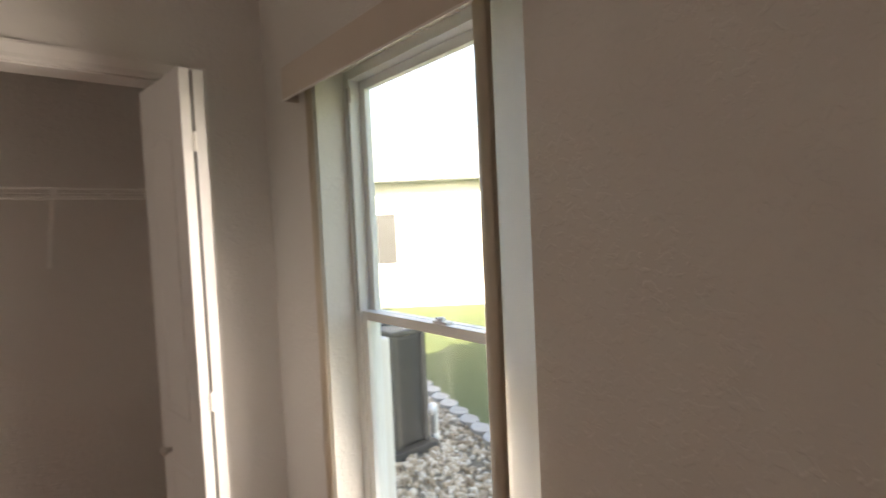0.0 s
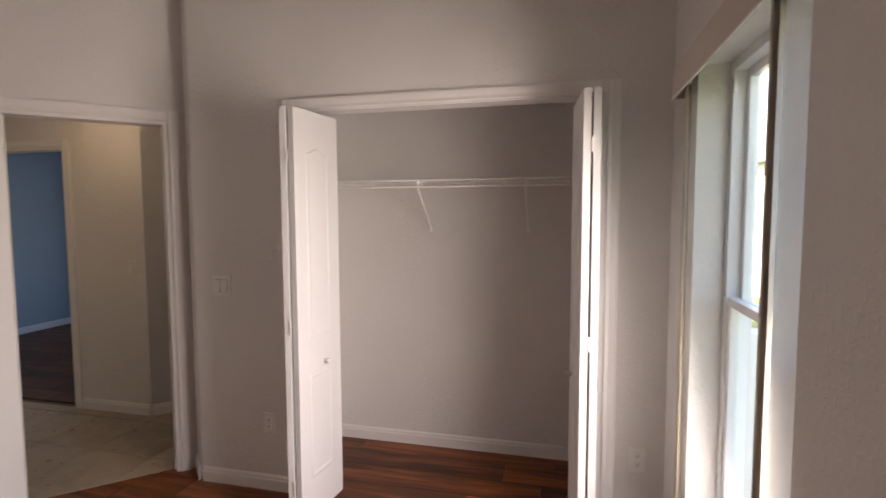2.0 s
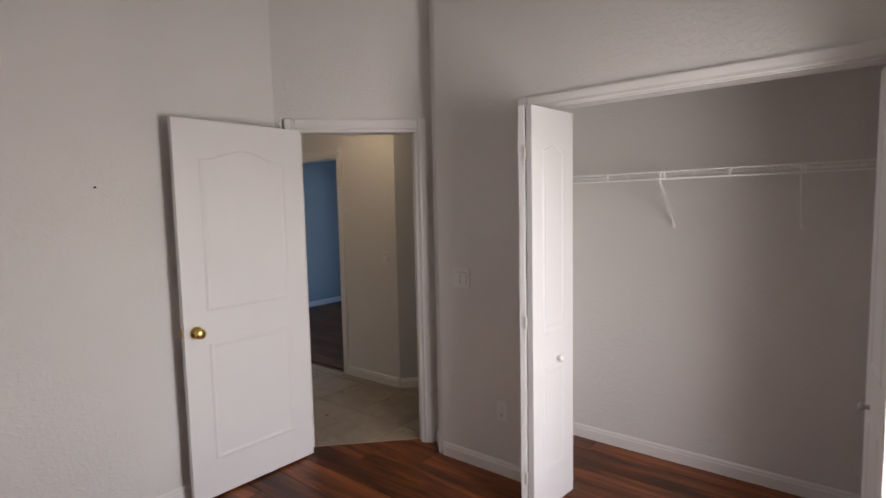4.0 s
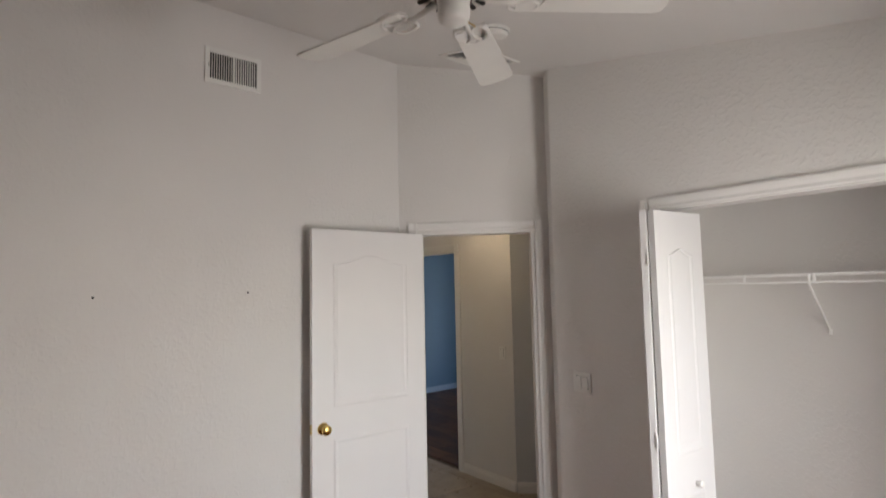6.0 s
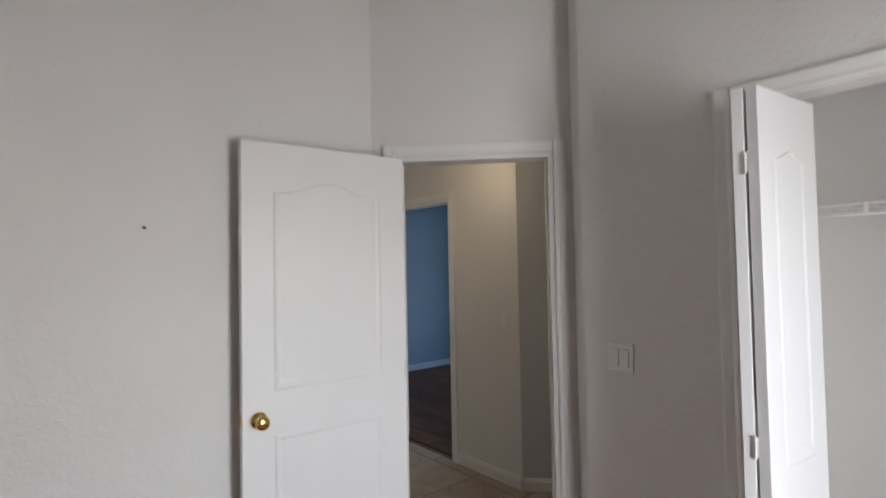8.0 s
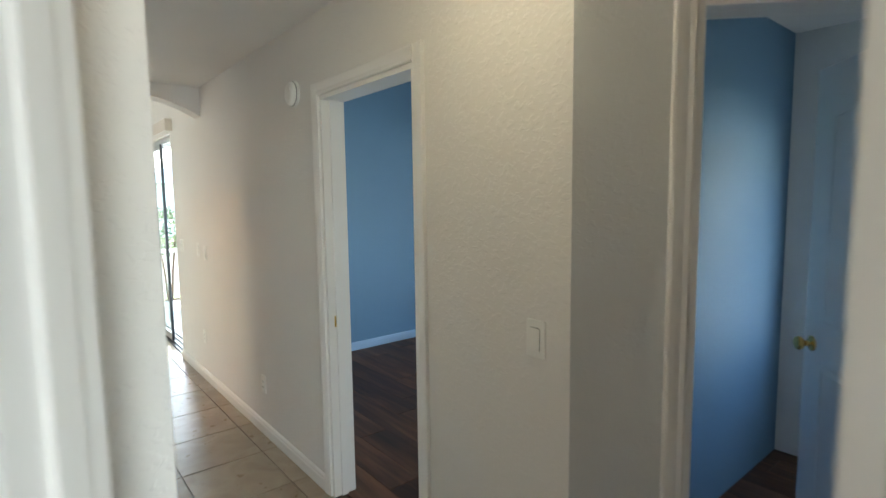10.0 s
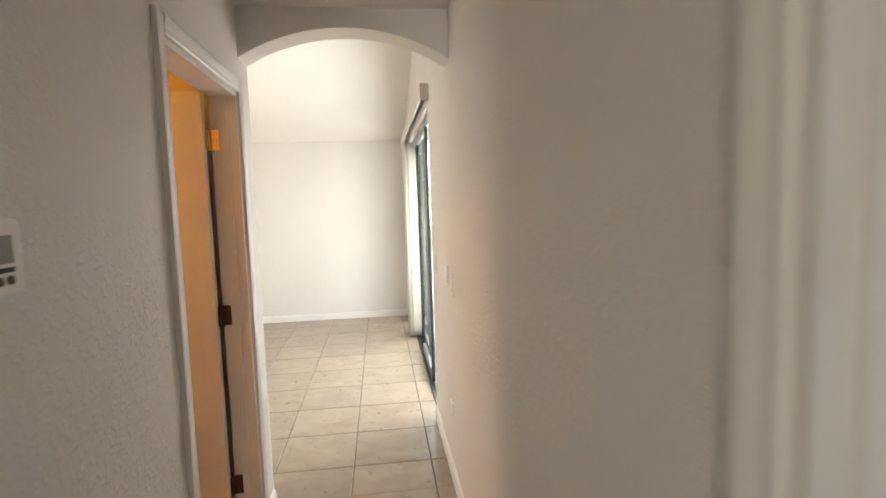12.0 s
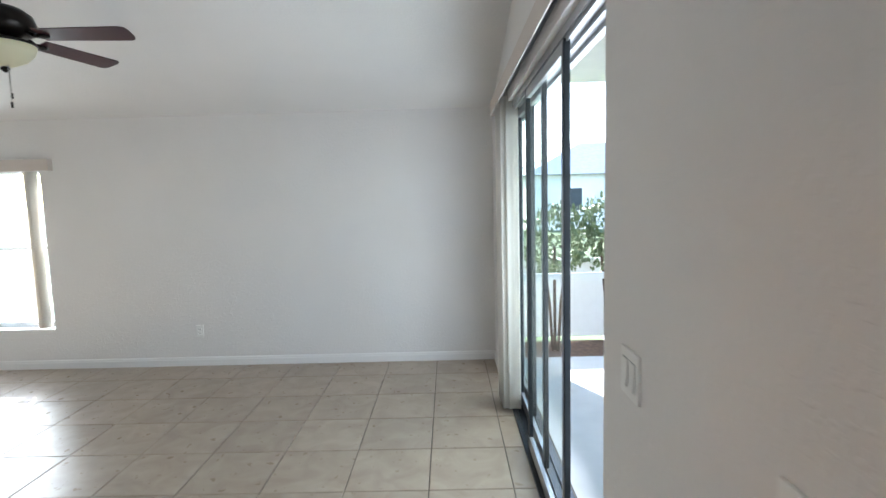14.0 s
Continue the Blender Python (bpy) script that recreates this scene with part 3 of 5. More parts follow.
def hinged_door(name, m, w, label, knobs=(-1, 1), knob_z=0.93, pins=0, metal=BRASS, hmetal=None, h=2.025, flush=False):
    """Leaf with its knobs and hinges. m: hinge edge at the floor, x along the leaf, y through it."""
    th = empty(name, m, label, "door")
    part("leaf", box_bm(0, w, -0.0175, 0.0175, 0, h, bevel=0.002) if flush else moulded_leaf(w, h), DOORW, th).location = (0.0, 0, 0.012)
    for s in knobs:
        k = part("knob", knob_bm(-1 if s < 0 else 1), metal, th, "polished brass knob", True)
        k.location = (w - 0.062, s * 0.0175, knob_z)
    lp = part("latch_plate", box_bm(-0.0012, 0.0012, -0.012, 0.012, -0.028, 0.028, bevel=0.0008), metal, th, "brass latch plate")
    lp.location = (w, 0, knob_z)
    if pins:
        for z in (0.24, 1.03, 1.83):
            hg = part("hinge", hinge_bm(), hmetal or metal, th, "brass butt hinge", True)
            hg.location = (-0.004, pins * 0.020, z)
    return th


_dx, _dy = -1.249 + 0.493, 0.689 - 0.648
_ang = math.degrees(math.atan2(_dy, _dx))
bedroom_door = hinged_door("door_1", pose(-0.492, 0.668, 0, 0, 0, _ang), 0.745, "white two-panel moulded door standing wide open against the wall", pins=-1)
end_door = hinged_door("door_4", Matrix.Translation((0.72, 1.02, 0)) @ Matrix.Translation((R2 * 1.052 + R2 * 0.115, -R2 * 1.052 + R2 * 0.115, 0)) @ Matrix.Rotation(radians(40), 4, 'Z'), 0.72, "white moulded door of the end room standing open", knobs=(1,))
hall_closet_door = hinged_door("door_2", pose(-0.257, 2.77, 0, 0, 0, -90), 0.70, "shut tall flush white hall closet door with brass knob", knobs=(1,), knob_z=1.17, pins=0, h=2.30, flush=True)
bath_door = hinged_door("door_3", pose(-0.365, 4.452, 0, 0, 0, 177), 0.72, "white moulded bathroom door standing open, lit warm", knobs=(1,), pins=0, hmetal=BRASS)
for z in (0.26, 1.06, 1.84):
    hg = part("hinge", hinge_bm(), BRASS if z > 1.5 else BRONZE, bath_door, "brass butt hinge" if z > 1.5 else "dark bronze butt hinge", True)
    hg.location = (-0.004, -0.034, z)
for z in (0.26, 1.06, 1.84):
    bm = box_bm(-0.359, -0.312, 4.4935, 4.4965, z - 0.045, z + 0.045, bevel=0.001)
    for dz in (-0.028, 0.0, 0.028):
        lathe([(0.004, 0.0), (0.0035, 0.0012), (0.0005, 0.0014)], 8, m=pose(-0.325, 4.4935, z + dz, 90), bm=bm)
    hp = part("hinge_plate", bm, BRASS if z > 1.5 else BRONZE, bath_door, "hinge plate on the jamb")
    hp.matrix_world = Matrix()
for z in (0.26, 1.05, 2.09):
    hg = part("hinge", hinge_bm(), BRONZE if z < 1.5 else BRASS, hall_closet_door, "butt hinge", True)
    hg.location = (-0.006, 0.020, z)


# bifold closet doors
def bifold(name, pivot, fold, guide, fold2, label, knob_side):
    th = empty(name, pose(0, 0, 0), label, "closet door", "bifold closet doors")
    for k, (a, b) in enumerate(((pivot, fold), (guide, fold2))):
        d = Vector((b[0] - a[0], b[1] - a[1]))
        ob = part("leaf", moulded_leaf(d.length, 2.0, 0.030, split=0.80, edge=0.085), BIFOLD, th)
        ob.matrix_world = pose(a[0], a[1], 0.02, 0, 0, math.degrees(math.atan2(d.y, d.x)))
        if k == 1:
            kn = part("knob", lathe([(0.001, 0), (0.010, 0), (0.008, 0.010), (0.014, 0.018), (0.0165, 0.025), (0.012, 0.031), (0.001, 0.033)], 18, m=Matrix.Rotation(radians(-90 * knob_side), 4, 'X')), WHITEP if knob_side > 0 else STEEL, ob, "small round pull knob", True)
            kn.location = (0.150 if knob_side > 0 else 0.085, knob_side * 0.015, 0.762)
    for z in (0.22, 1.0, 1.80):
        bm = tube([(0, 0, -0.032), (0, 0, 0.032)], 0.0032, 8)
        add_box(bm, -0.0006, 0.0006, -0.007, 0.007, -0.028, 0.028)
        hg = part("hinge", bm, TRIM, th, "narrow white fold hinge")
        hg.location = (fold[0] - 0.002, (fold[1] + fold2[1]) / 2, z)
    return th


bifold("bifold_door", (0.055, -0.690), (-0.315, -0.767), (0.062, -0.842), (-0.305, -0.802), "white folded bifold closet door standing open", 1)
bifold("bifold_door", (0.055, -2.155), (-0.322, -2.147), (0.055, -2.070), (-0.322, -2.108), "white folded bifold closet door beside the window", -1)


# ---- wall plates ----
def screw(th, x, z, y=0.0065):
    bm = lathe([(0.0035, 0), (0.0035, 0.0008), (0.002, 0.0015), (0.0005, 0.0016)], 10, m=Matrix.Rotation(radians(-90), 4, 'X'))
    part("screw", bm, WHITEP, th).location = (x, y, z)


def wall_switch(m, gangs, label, toggle=False):
    w = 0.070 + 0.046 * (gangs - 1)
    th = empty("light_switch", m, label, "switch")
    part("plate", box_bm(-w / 2, w / 2, 0, 0.0075, -0.0575, 0.0575, bevel=0.003), WHITEP, th)
    for g in range(gangs):
        x = (g - (gangs - 1) / 2) * 0.046
        # dark strip paints in the shade of the gap round the rocker
        bm = box_bm(x - 0.0175, x + 0.0175, 0.0058, 0.0079, -0.0345, 0.0345)
        part("surround", bm, SLOT, th, "thin dark strip painted for the shade round the rocker")
        bm = bmesh.new()
        vs = [bm.verts.new((x + sx * 0.0163, y, z)) for sx in (-1, 1) for y, z in ((0.006, -0.033), (0.0140, -0.033), (0.0105, 0.0), (0.0098, 0.033), (0.006, 0.033))]
        bm.faces.new(vs[:5])
        bm.faces.new(vs[5:][::-1])
        for i in range(5):
            j = (i + 1) % 5
            bm.faces.new((vs[i], vs[j], vs[5 + j], vs[5 + i]))
        part("rocker", bm, WHITEP, th)
        for z in (-0.0475, 0.0475):
            screw(th, x, z)
    return th


def wall_outlet(m, label):
    th = empty("wall_outlet", m, label, "outlet")
    part("plate", box_bm(-0.035, 0.035, 0, 0.006, -0.0575, 0.0575, bevel=0.003), WHITEP, th)
    for z in (-0.0195, 0.0195):
        bm = box_bm(-0.0165, 0.0165, 0.0055, 0.0085, z - 0.0140, z + 0.0140, bevel=0.003)
        so = part("socket", bm, WHITEP, th)
        bm = box_bm(-0.0080, -0.0058, 0.008, 0.0092, z - 0.002, z + 0.0070)
        add_box(bm, 0.0058, 0.0080, 0.008, 0.0092, z - 0.001, z + 0.0060)
        lathe([(0.0024, 0.008), (0.0024, 0.0092)], 10, m=pose(0, 0, z - 0.0078, -90), bm=bm)
        part("slot", bm, SLOT, so, "dark contact slots")
    screw(th, 0, 0)
    return th


wall_switch(pose(0, -0.181, 1.135, 0, 0, 90), 2, "white double rocker switch plate on the closet wall")
wall_outlet(pose(0, -0.453, 0.38, 0, 0, 90), "white duplex outlet on the wall beside the closet")
wall_outlet(pose(0, -2.362, 0.39, 0, 0, 90), "white duplex outlet in the corner beside the window")
wall_switch(pose(0.72, 1.14, 1.125, 0, 0, 90), 1, "white single rocker switch beside the blue room door")
wall_outlet(pose(0.72, 3.45, 0.345, 0, 0, 90), "white duplex outlet low on the hall wall")
wall_outlet(pose(0.72, 4.83, 0.385, 0, 0, 90), "white duplex outlet low beside the arch")
wall_switch(pose(0.72, 4.88, 1.135, 0, 0, 90), 1, "white single switch on the living room wall")
wall_switch(pose(0.72, 4.665, 1.12, 0, 0, 90), 1, "white single switch next to the arch")
wall_switch(pose(0.72, 5.46, 1.135, 0, 0, 90), 2, "white double switch plate beside the sliding door")
wall_outlet(pose(-2.12, 9.1, 0.34, 0, 0, 180), "white duplex outlet low on the far wall")

# thermostat on the hall wall
th = empty("thermostat", pose(-0.24, 2.955, 1.475, 0, 0, -90), "white wall thermostat with small grey display", "thermostat")
part("base_plate", box_bm(-0.060, 0.060, 0, 0.008, -0.064, 0.064, bevel=0.003), WHITEP, th)
part("body", box_bm(-0.055, 0.055, 0.008, 0.032, -0.060, 0.060, bevel=0.007), WHITEP, th)
part("display", box_bm(-0.034, 0.012, 0.0310, 0.0332, -0.010, 0.034, bevel=0.001), mat("lcd_grey", (0.22, 0.25, 0.22), 0.25, var=0.1, scale=30), th, "grey liquid crystal display")
for x, z in ((0.036, 0.022), (0.036, -0.006), (-0.022, -0.036), (0.002, -0.036)):
    part("button", lathe([(0.0075, 0.030), (0.007, 0.0355), (0.002, 0.036)], 14, m=pose(x, 0, z, -90)), BRONZE, th, "round dark button", True)
part("label_strip", box_bm(-0.034, 0.012, 0.0312, 0.0326, -0.024, -0.016), SLOT, th, "dark printed bar")

# smoke alarms
def alarm(m, label, r=0.068):
    th = empty("smoke_alarm", m, label, "smoke alarm")
    part("base_ring", lathe([(r, 0), (r, 0.008), (r - 0.004, 0.010), (0.001, 0.010)], 36), WHITEP, th, smooth=False)
    part("cover", lathe([(r - 0.006, 0.010), (r - 0.008, 0.024), (r - 0.018, 0.034), (0.03, 0.038), (0.001, 0.038)], 36), WHITEP, th, smooth=True)
    part("vent_ring", lathe([(r - 0.0055, 0.013), (r - 0.0045, 0.0145), (r - 0.0055, 0.016)], 36), SLOT, th, "dark vent gap")
    part("test_button", lathe([(0.010, 0.0), (0.010, 0.004), (0.001, 0.005)], 18), WHITEP, th).location = (0.022, -0.02, 0.036)
    return th


alarm(Matrix.Translation((0.72, 2.79, 2.10)) @ Matrix.Rotation(radians(-90), 4, 'Y'), "white round smoke alarm high on the hall wall")
_slope = math.degrees(math.atan(0.2189))
alarm(Matrix.Translation((-0.69, -0.25, bed_ceil(0, -0.25) + 0.001)) @ Matrix.Rotation(radians(180 + _slope), 4, 'X'), "white round smoke alarm on the sloping ceiling")

# supply register on the left wall
th = empty("air_vent", pose(-1.635, 0.806, 2.88, 0, 0, 180), "white metal wall air register with upright louvres", "vent")
bm = bmesh.new()
for a in ((-0.147, -0.122, -0.097, 0.097), (0.122, 0.147, -0.097, 0.097), (-0.122, 0.122, 0.070, 0.097), (-0.122, 0.122, -0.097, -0.070), (-0.006, 0.006, -0.070, 0.070)):
    add_box(bm, a[0], a[1], 0, 0.012, a[2], a[3], bevel=0.002)
part("frame", bm, WHITEP, th)
part("backing", box_bm(-0.122, 0.122, 0.0005, 0.0015, -0.07, 0.07), SLOT, th, "dark duct behind the louvres")
for side in (-1, 1):
    for i in range(9):
        x = side * (0.0135 + 0.0122 * i)
        sl = part("louvre", box_bm(-0.0055, 0.0055, -0.0007, 0.0007, -0.069, 0.069), WHITEP, th)
        sl.matrix_local = pose(x, 0.0055, 0, 0, 0, 54 if side > 0 else 43)
part("lever", box_bm(0.128, 0.131, 0.008, 0.020, -0.012, 0.010, bevel=0.001), STEEL, th, "small steel damper lever")
for z in (-0.0, 0.0001):
    screw(th, -0.135 if z == 0 else 0.138, z, 0.008)

# ceiling register near the door
_cm = Matrix.Translation((-0.385, 0.195, bed_ceil(0, 0.195))) @ Matrix.Rotation(radians(180 + _slope), 4, 'X')
th = empty("ceiling_vent", _cm, "white square ceiling air diffuser near the door", "vent")
bm = bmesh.new()
for a in ((-0.175, 0.175, 0.145, 0.175), (-0.175, 0.175, -0.175, -0.145), (-0.175, -0.145, -0.145, 0.145), (0.145, 0.175, -0.145, 0.145)):
    add_box(bm, a[0], a[1], a[2], a[3], 0, 0.006)
part("frame", bm, WHITEP, th)
part("backing", box_bm(-0.145, 0.145, -0.145, 0.145, 0.0004, 0.001), ALUM, th, "grey duct behind the cones")
for r in (0.142, 0.108, 0.074, 0.040):
    bm = bmesh.new()
    q = [[bm.verts.new((sx * k, sy * k, z)) for sx, sy in ((-1, -1), (1, -1), (1, 1), (-1, 1))] for k, z in ((r, 0.016), (r - 0.028, 0.003), (r - 0.029, 0.004), (r - 0.001, 0.017))]
    for u in range(4):
        for i in range(4):
            bm.faces.new((q[u][i], q[u][(i + 1) % 4], q[(u + 1) % 4][(i + 1) % 4], q[(u + 1) % 4][i]))
    part("louvre_ring", bm, WHITEP, th, "white slanted louvre ring")

# anchors left in the left wall
for x, z in ((-2.234, 1.677), (-1.549, 1.685)):
    bm = lathe([(0.006, 0), (0.006, 0.0015), (0.004, 0.002), (0.0035, 0.0008), (0.0005, 0.0008)], 14, m=Matrix.Rotation(radians(-90), 4, 'X'))
    ob = part("wall_anchor", bm, SLOT)
    ob.matrix_world = pose(x, 0.8055, z, 0, 0, 180)
    tagged(ob, "small dark screw anchor in the plain white wall", "screw anchor", "wall anchors")

# strike plates and a hook
def strike(m, name="strike_plate"):
    bm = box_bm(-0.0145, 0.0145, 0, 0.002, -0.028, 0.028, bevel=0.0008)
    ob = part(name, bm, BRASS)
    ob.matrix_world = m
    tagged(ob, "brass strike plate let into the door jamb", "strike plate")
    part("hole", box_bm(-0.006, 0.006, 0.0018, 0.0024, -0.012, 0.012), SLOT, ob, "dark latch hole")
    for z in (-0.021, 0.021):
        part("screw", lathe([(0.003, 0.0018), (0.003, 0.0026), (0.0005, 0.0028)], 8, m=pose(0, 0, z, -90)), BRASS, ob)
    return ob


strike(Matrix.Translation((0.072 + 0.02, 0.185 - 0.02, 0.945)) @ Matrix.Rotation(radians(135), 4, 'Z'))
strike(pose(0.765, 2.505 - 0.0185, 0.93, 0, 0, 180))
_e = Vector((0.72, 1.02, 0)) + Vector((R2, -R2, 0)) * 0.334 + Vector((R2, R2, 0)) * 0.05
strike(Matrix.Translation((_e.x, _e.y, 0.95)) @ Matrix.Rotation(radians(-135), 4, 'Z'))
_h = Vector((-0.566, 0.806, 0)) + Vector((R2, -R2, 0)) * 0.075
bm = tube([(0, -0.012, 0), (0, -0.012, 0.034), (0, -0.006, 0.040), (0, 0.0, 0.036)], 0.0028, 6)
add_box(bm, -0.006, 0.006, -0.014, 0.0, -0.002, 0.003)
ob = part("hook", bm, BRONZE)
ob.matrix_world = Matrix.Translation((_h.x, _h.y, 2.109)) @ Matrix.Rotation(radians(135), 4, 'Z')
tagged(ob, "small dark hook standing on the door casing", "hook")

# ---- closet shelf ----
th = empty("closet_shelf", pose(0, 0, 1.70), "white coated wire closet shelf with diagonal brackets", "shelf")
part("front_wire", tube([(0.41, -2.475, 0.018), (0.41, -0.455, 0.018)], 0.0050, 8), WIRE, th)
part("lip_wire", tube([(0.405, -2.475, -0.020), (0.405, -0.455, -0.020)], 0.0050, 8), WIRE, th)
part("middle_wire", tube([(0.57, -2.475, 0.012), (0.57, -0.455, 0.012)], 0.003, 6), WIRE, th)
part("back_wire", tube([(0.722, -2.475, 0.012), (0.722, -0.455, 0.012)], 0.003, 6), WIRE, th)
bm = bmesh.new()
for i in range(80):
    y = -2.46 + i * 0.0253
    tube([(0.41, y, 0.0225), (0.722, y, 0.0165)], 0.0014, 4, bm)
tagged(part("cross_wires", bm, WIRE, th), kind="stuff")
for i in range(7):
    y = -2.425 + i * 0.3025
    part("clip", box_bm(0.402, 0.409, y - 0.006, y + 0.006, -0.024, 0.022, bevel=0.002), WIRE, th)
for i in range(6):
    y = -2.40 + i * 0.37
    part("wall_clip", box_bm(0.715, 0.7285, y - 0.011, y + 0.011, 0.006, 0.026, bevel=0.002), WIRE, th, "plastic wall clip")
for y in (-1.175, -1.790):
    part("bracket", tube([(0.408, y - 0.018, 0.016), (0.410, y - 0.018, -0.03), (0.420, y - 0.018, -0.042), (0.716, y - 0.01, -0.258), (0.724, y - 0.01, -0.285)], 0.0052, 8), WIRE, th, "diagonal support bar")
    part("bracket_foot", box_bm(0.7235, 0.729, y - 0.018, y - 0.002, -0.292, -0.262, bevel=0.001), WIRE, th)


# ---- windows ----
def hung_window(name, m, w, h, rail, label):
    """Single-hung vinyl window. m: middle of the sill at the room face; x across, y to the room, z up. Its frame stands 0.1 m back."""
    th = empty(name, m, label, "window", kind="structure")
    fw, y0, y1 = 0.035, -0.185, -0.105
    for a in ((-w / 2, -w / 2 + fw, 0, h), (w / 2 - fw, w / 2, 0, h)):
        part("side_frame", box_bm(a[0], a[1], y0, y1, a[2], a[3], bevel=0.002), VINYLW, th)
    part("head_frame", box_bm(-w / 2 + fw, w / 2 - fw, y0, y1, h - fw, h, bevel=0.002), VINYLW, th)
    part("sill_frame", box_bm(-w / 2 + fw, w / 2 - fw, y0, y1, 0, fw, bevel=0.002), VINYLW, th)
    part("window_sill", box_bm(-w / 2 + 0.001, w / 2 - 0.001, -0.103, 0.018, 0.0, 0.018, bevel=0.004), TRIM, th)
    iw = w / 2 - fw
    for nm, ya, yb, za, zb in (("upper_sash", -0.172, -0.147, rail - 0.012, h - fw), ("lower_sash", -0.145, -0.112, fw, rail + 0.018)):
        bm = bmesh.new()
        s = 0.030
        add_box(bm, -iw, -iw + s, ya, yb, za, zb, bevel=0.002)
        add_box(bm, iw - s, iw, ya, yb, za, zb, bevel=0.002)
        add_box(bm, -iw + s, iw - s, ya, yb, zb - s, zb, bevel=0.002)
        add_box(bm, -iw + s, iw - s, ya, yb, za, za + s, bevel=0.002)
        sa = part(nm, bm, VINYLW, th)
        ym = (ya + yb) / 2
        g = part("pane", box_bm(-iw + s - 0.003, iw - s + 0.003, ym - 0.002, ym + 0.002, za + s - 0.003, zb - s + 0.003), GLASS, sa, "clear glass pane")
        g.visible_shadow = False
    lk = part("sash_lock", box_bm(-0.03, 0.03, -0.142, -0.116, rail + 0.018, rail + 0.026, bevel=0.003), VINYLW, th, "white cam lock on the meeting rail")
    lathe_bm = lathe([(0.012, rail + 0.026), (0.012, rail + 0.034), (0.004, rail + 0.037)], 16, m=pose(0.005, -0.129, 0))
    add_box(lathe_bm, 0.0, 0.030, -0.134, -0.126, rail + 0.028, rail + 0.034, bevel=0.002)
    part("lever", lathe_bm, VINYLW, lk)
    for sx in (-1, 1):
        part("balance_cover", box_bm(sx * (iw - 0.006) - 0.006, sx * (iw - 0.006) + 0.006, -0.112, -0.104, h - 0.11, h - 0.06, bevel=0.002), VINYLW, th)
        part("track", box_bm(sx * (iw + 0.010) - 0.0025, sx * (iw + 0.010) + 0.0025, -0.106, -0.1025, rail + 0.02, h - 0.06), ALUM, th, "grey balance track")
    return th


hung_window("window_1", pose(-0.8775, -2.48, 0.36), 0.895, 1.69, 0.855, "white vinyl single-hung bedroom window")
hung_window("window_2", pose(-4.135, 9.1, 0.38, 0, 0, 180), 1.23, 1.57, 0.79, "white vinyl single-hung living room window")


def vane_bm(h, w=0.089, bow=0.013, n=8):
    bm = bmesh.new()
    rows = []
    for i in range(n + 1):
        t = -1 + 2 * i / n
        x, y = t * w / 2, bow * (1 - t * t)
        rows.append([bm.verts.new((x, y + d, z)) for z in (0, h) for d in (0, 0.0009)])
    for a, b in zip(rows, rows[1:]):
        for i, j in ((0, 2), (2, 3), (3, 1), (1, 0)):
            bm.faces.new((a[i], b[i], b[j], a[j]))
    bm.faces.new([rows[0][k] for k in (0, 1, 3, 2)])
    bm.faces.new([rows[-1][k] for k in (2, 3, 1, 0)])
    return bm


def vertical_blind(name, m, width, drop, vanes, label, deep=0.06, kinds=None):
    """m: left end under the head rail at the wall; x along the wall, y into the room. vanes: places along x."""
    th = empty(name, m, label, "blind")
    part("valance", box_bm(-0.03, width + 0.03, deep - 0.006, deep, -0.025, 0.085, bevel=0.002), VALANCE, th, "tan vinyl valance board")
    part("valance_lip", box_bm(-0.03, width + 0.03, deep - 0.002, deep + 0.003, -0.029, -0.022, bevel=0.0015), TRIM, th, "pale lower edge of the valance")
    for a in (-0.03, width + 0.026):
        part("valance_return", box_bm(a, a + 0.004, 0.002, deep - 0.006, -0.025, 0.085), VALANCE, th)
    part("valance_top", box_bm(-0.026, width + 0.026, 0.002, deep - 0.006, 0.081, 0.085), VALANCE, th)
    bm = box_bm(0, width, 0.004, 0.008, 0.03, 0.062)
    add_box(bm, 0, width, 0.040, 0.044, 0.03, 0.062)
    add_box(bm, 0, width, 0.008, 0.040, 0.058, 0.062)
    part("head_rail", bm, ALUM, th, "grey aluminium head rail")
    for x, y, turn in vanes:
        part("carrier", box_bm(x - 0.005, x + 0.005, y - 0.006, y + 0.006, 0.0, 0.032), WHITEP, th)
    made = {}
    for k, (x, y, turn) in enumerate(vanes):
        m, lab = kinds[k] if kinds else (VANE, "cream curved vinyl vane")
        if lab not in made:
            v = part("vane", vane_bm(drop - 0.01), m, th, lab, True)
            made[lab] = v.data
        else:
            v = new("vane", made[lab])
            v.parent = th
            v["label"] = lab
        v.matrix_local = pose(x, y, -drop + 0.012, 0, 0, turn)
    return th


vertical_blind("vertical_blind", pose(-1.40, -2.479, 1.985), 1.065, 1.62, [(0.955, 0.028, -18), (0.112, -0.012, 45)] + [(0.165 + 0.001 * i, 0.012 + 0.002 * i, -32 + 0.5 * i) for i in range(6)], "vertical blind drawn aside at the bedroom window, painted tan for shade, white for light", kinds=[(VANE_SHADED, "curved vinyl vane with its shade coloured tan"), (VANE_LIT, "curved vinyl vane with daylight coloured white")] + [(VANE_SHADED, "curved vinyl vane with its shade coloured tan")] * 6)
vertical_blind("vertical_blind", pose(0.719, 5.58, 2.235, 0, 0, 90), 2.95, 2.22, [(2.27, -0.025, -90)] + [(2.282 + 0.013 * i, 0.012 + 0.0005 * i, -90 + (i % 3) * 2) for i in range(20)], "cream vertical blind drawn to the end of the sliding door")
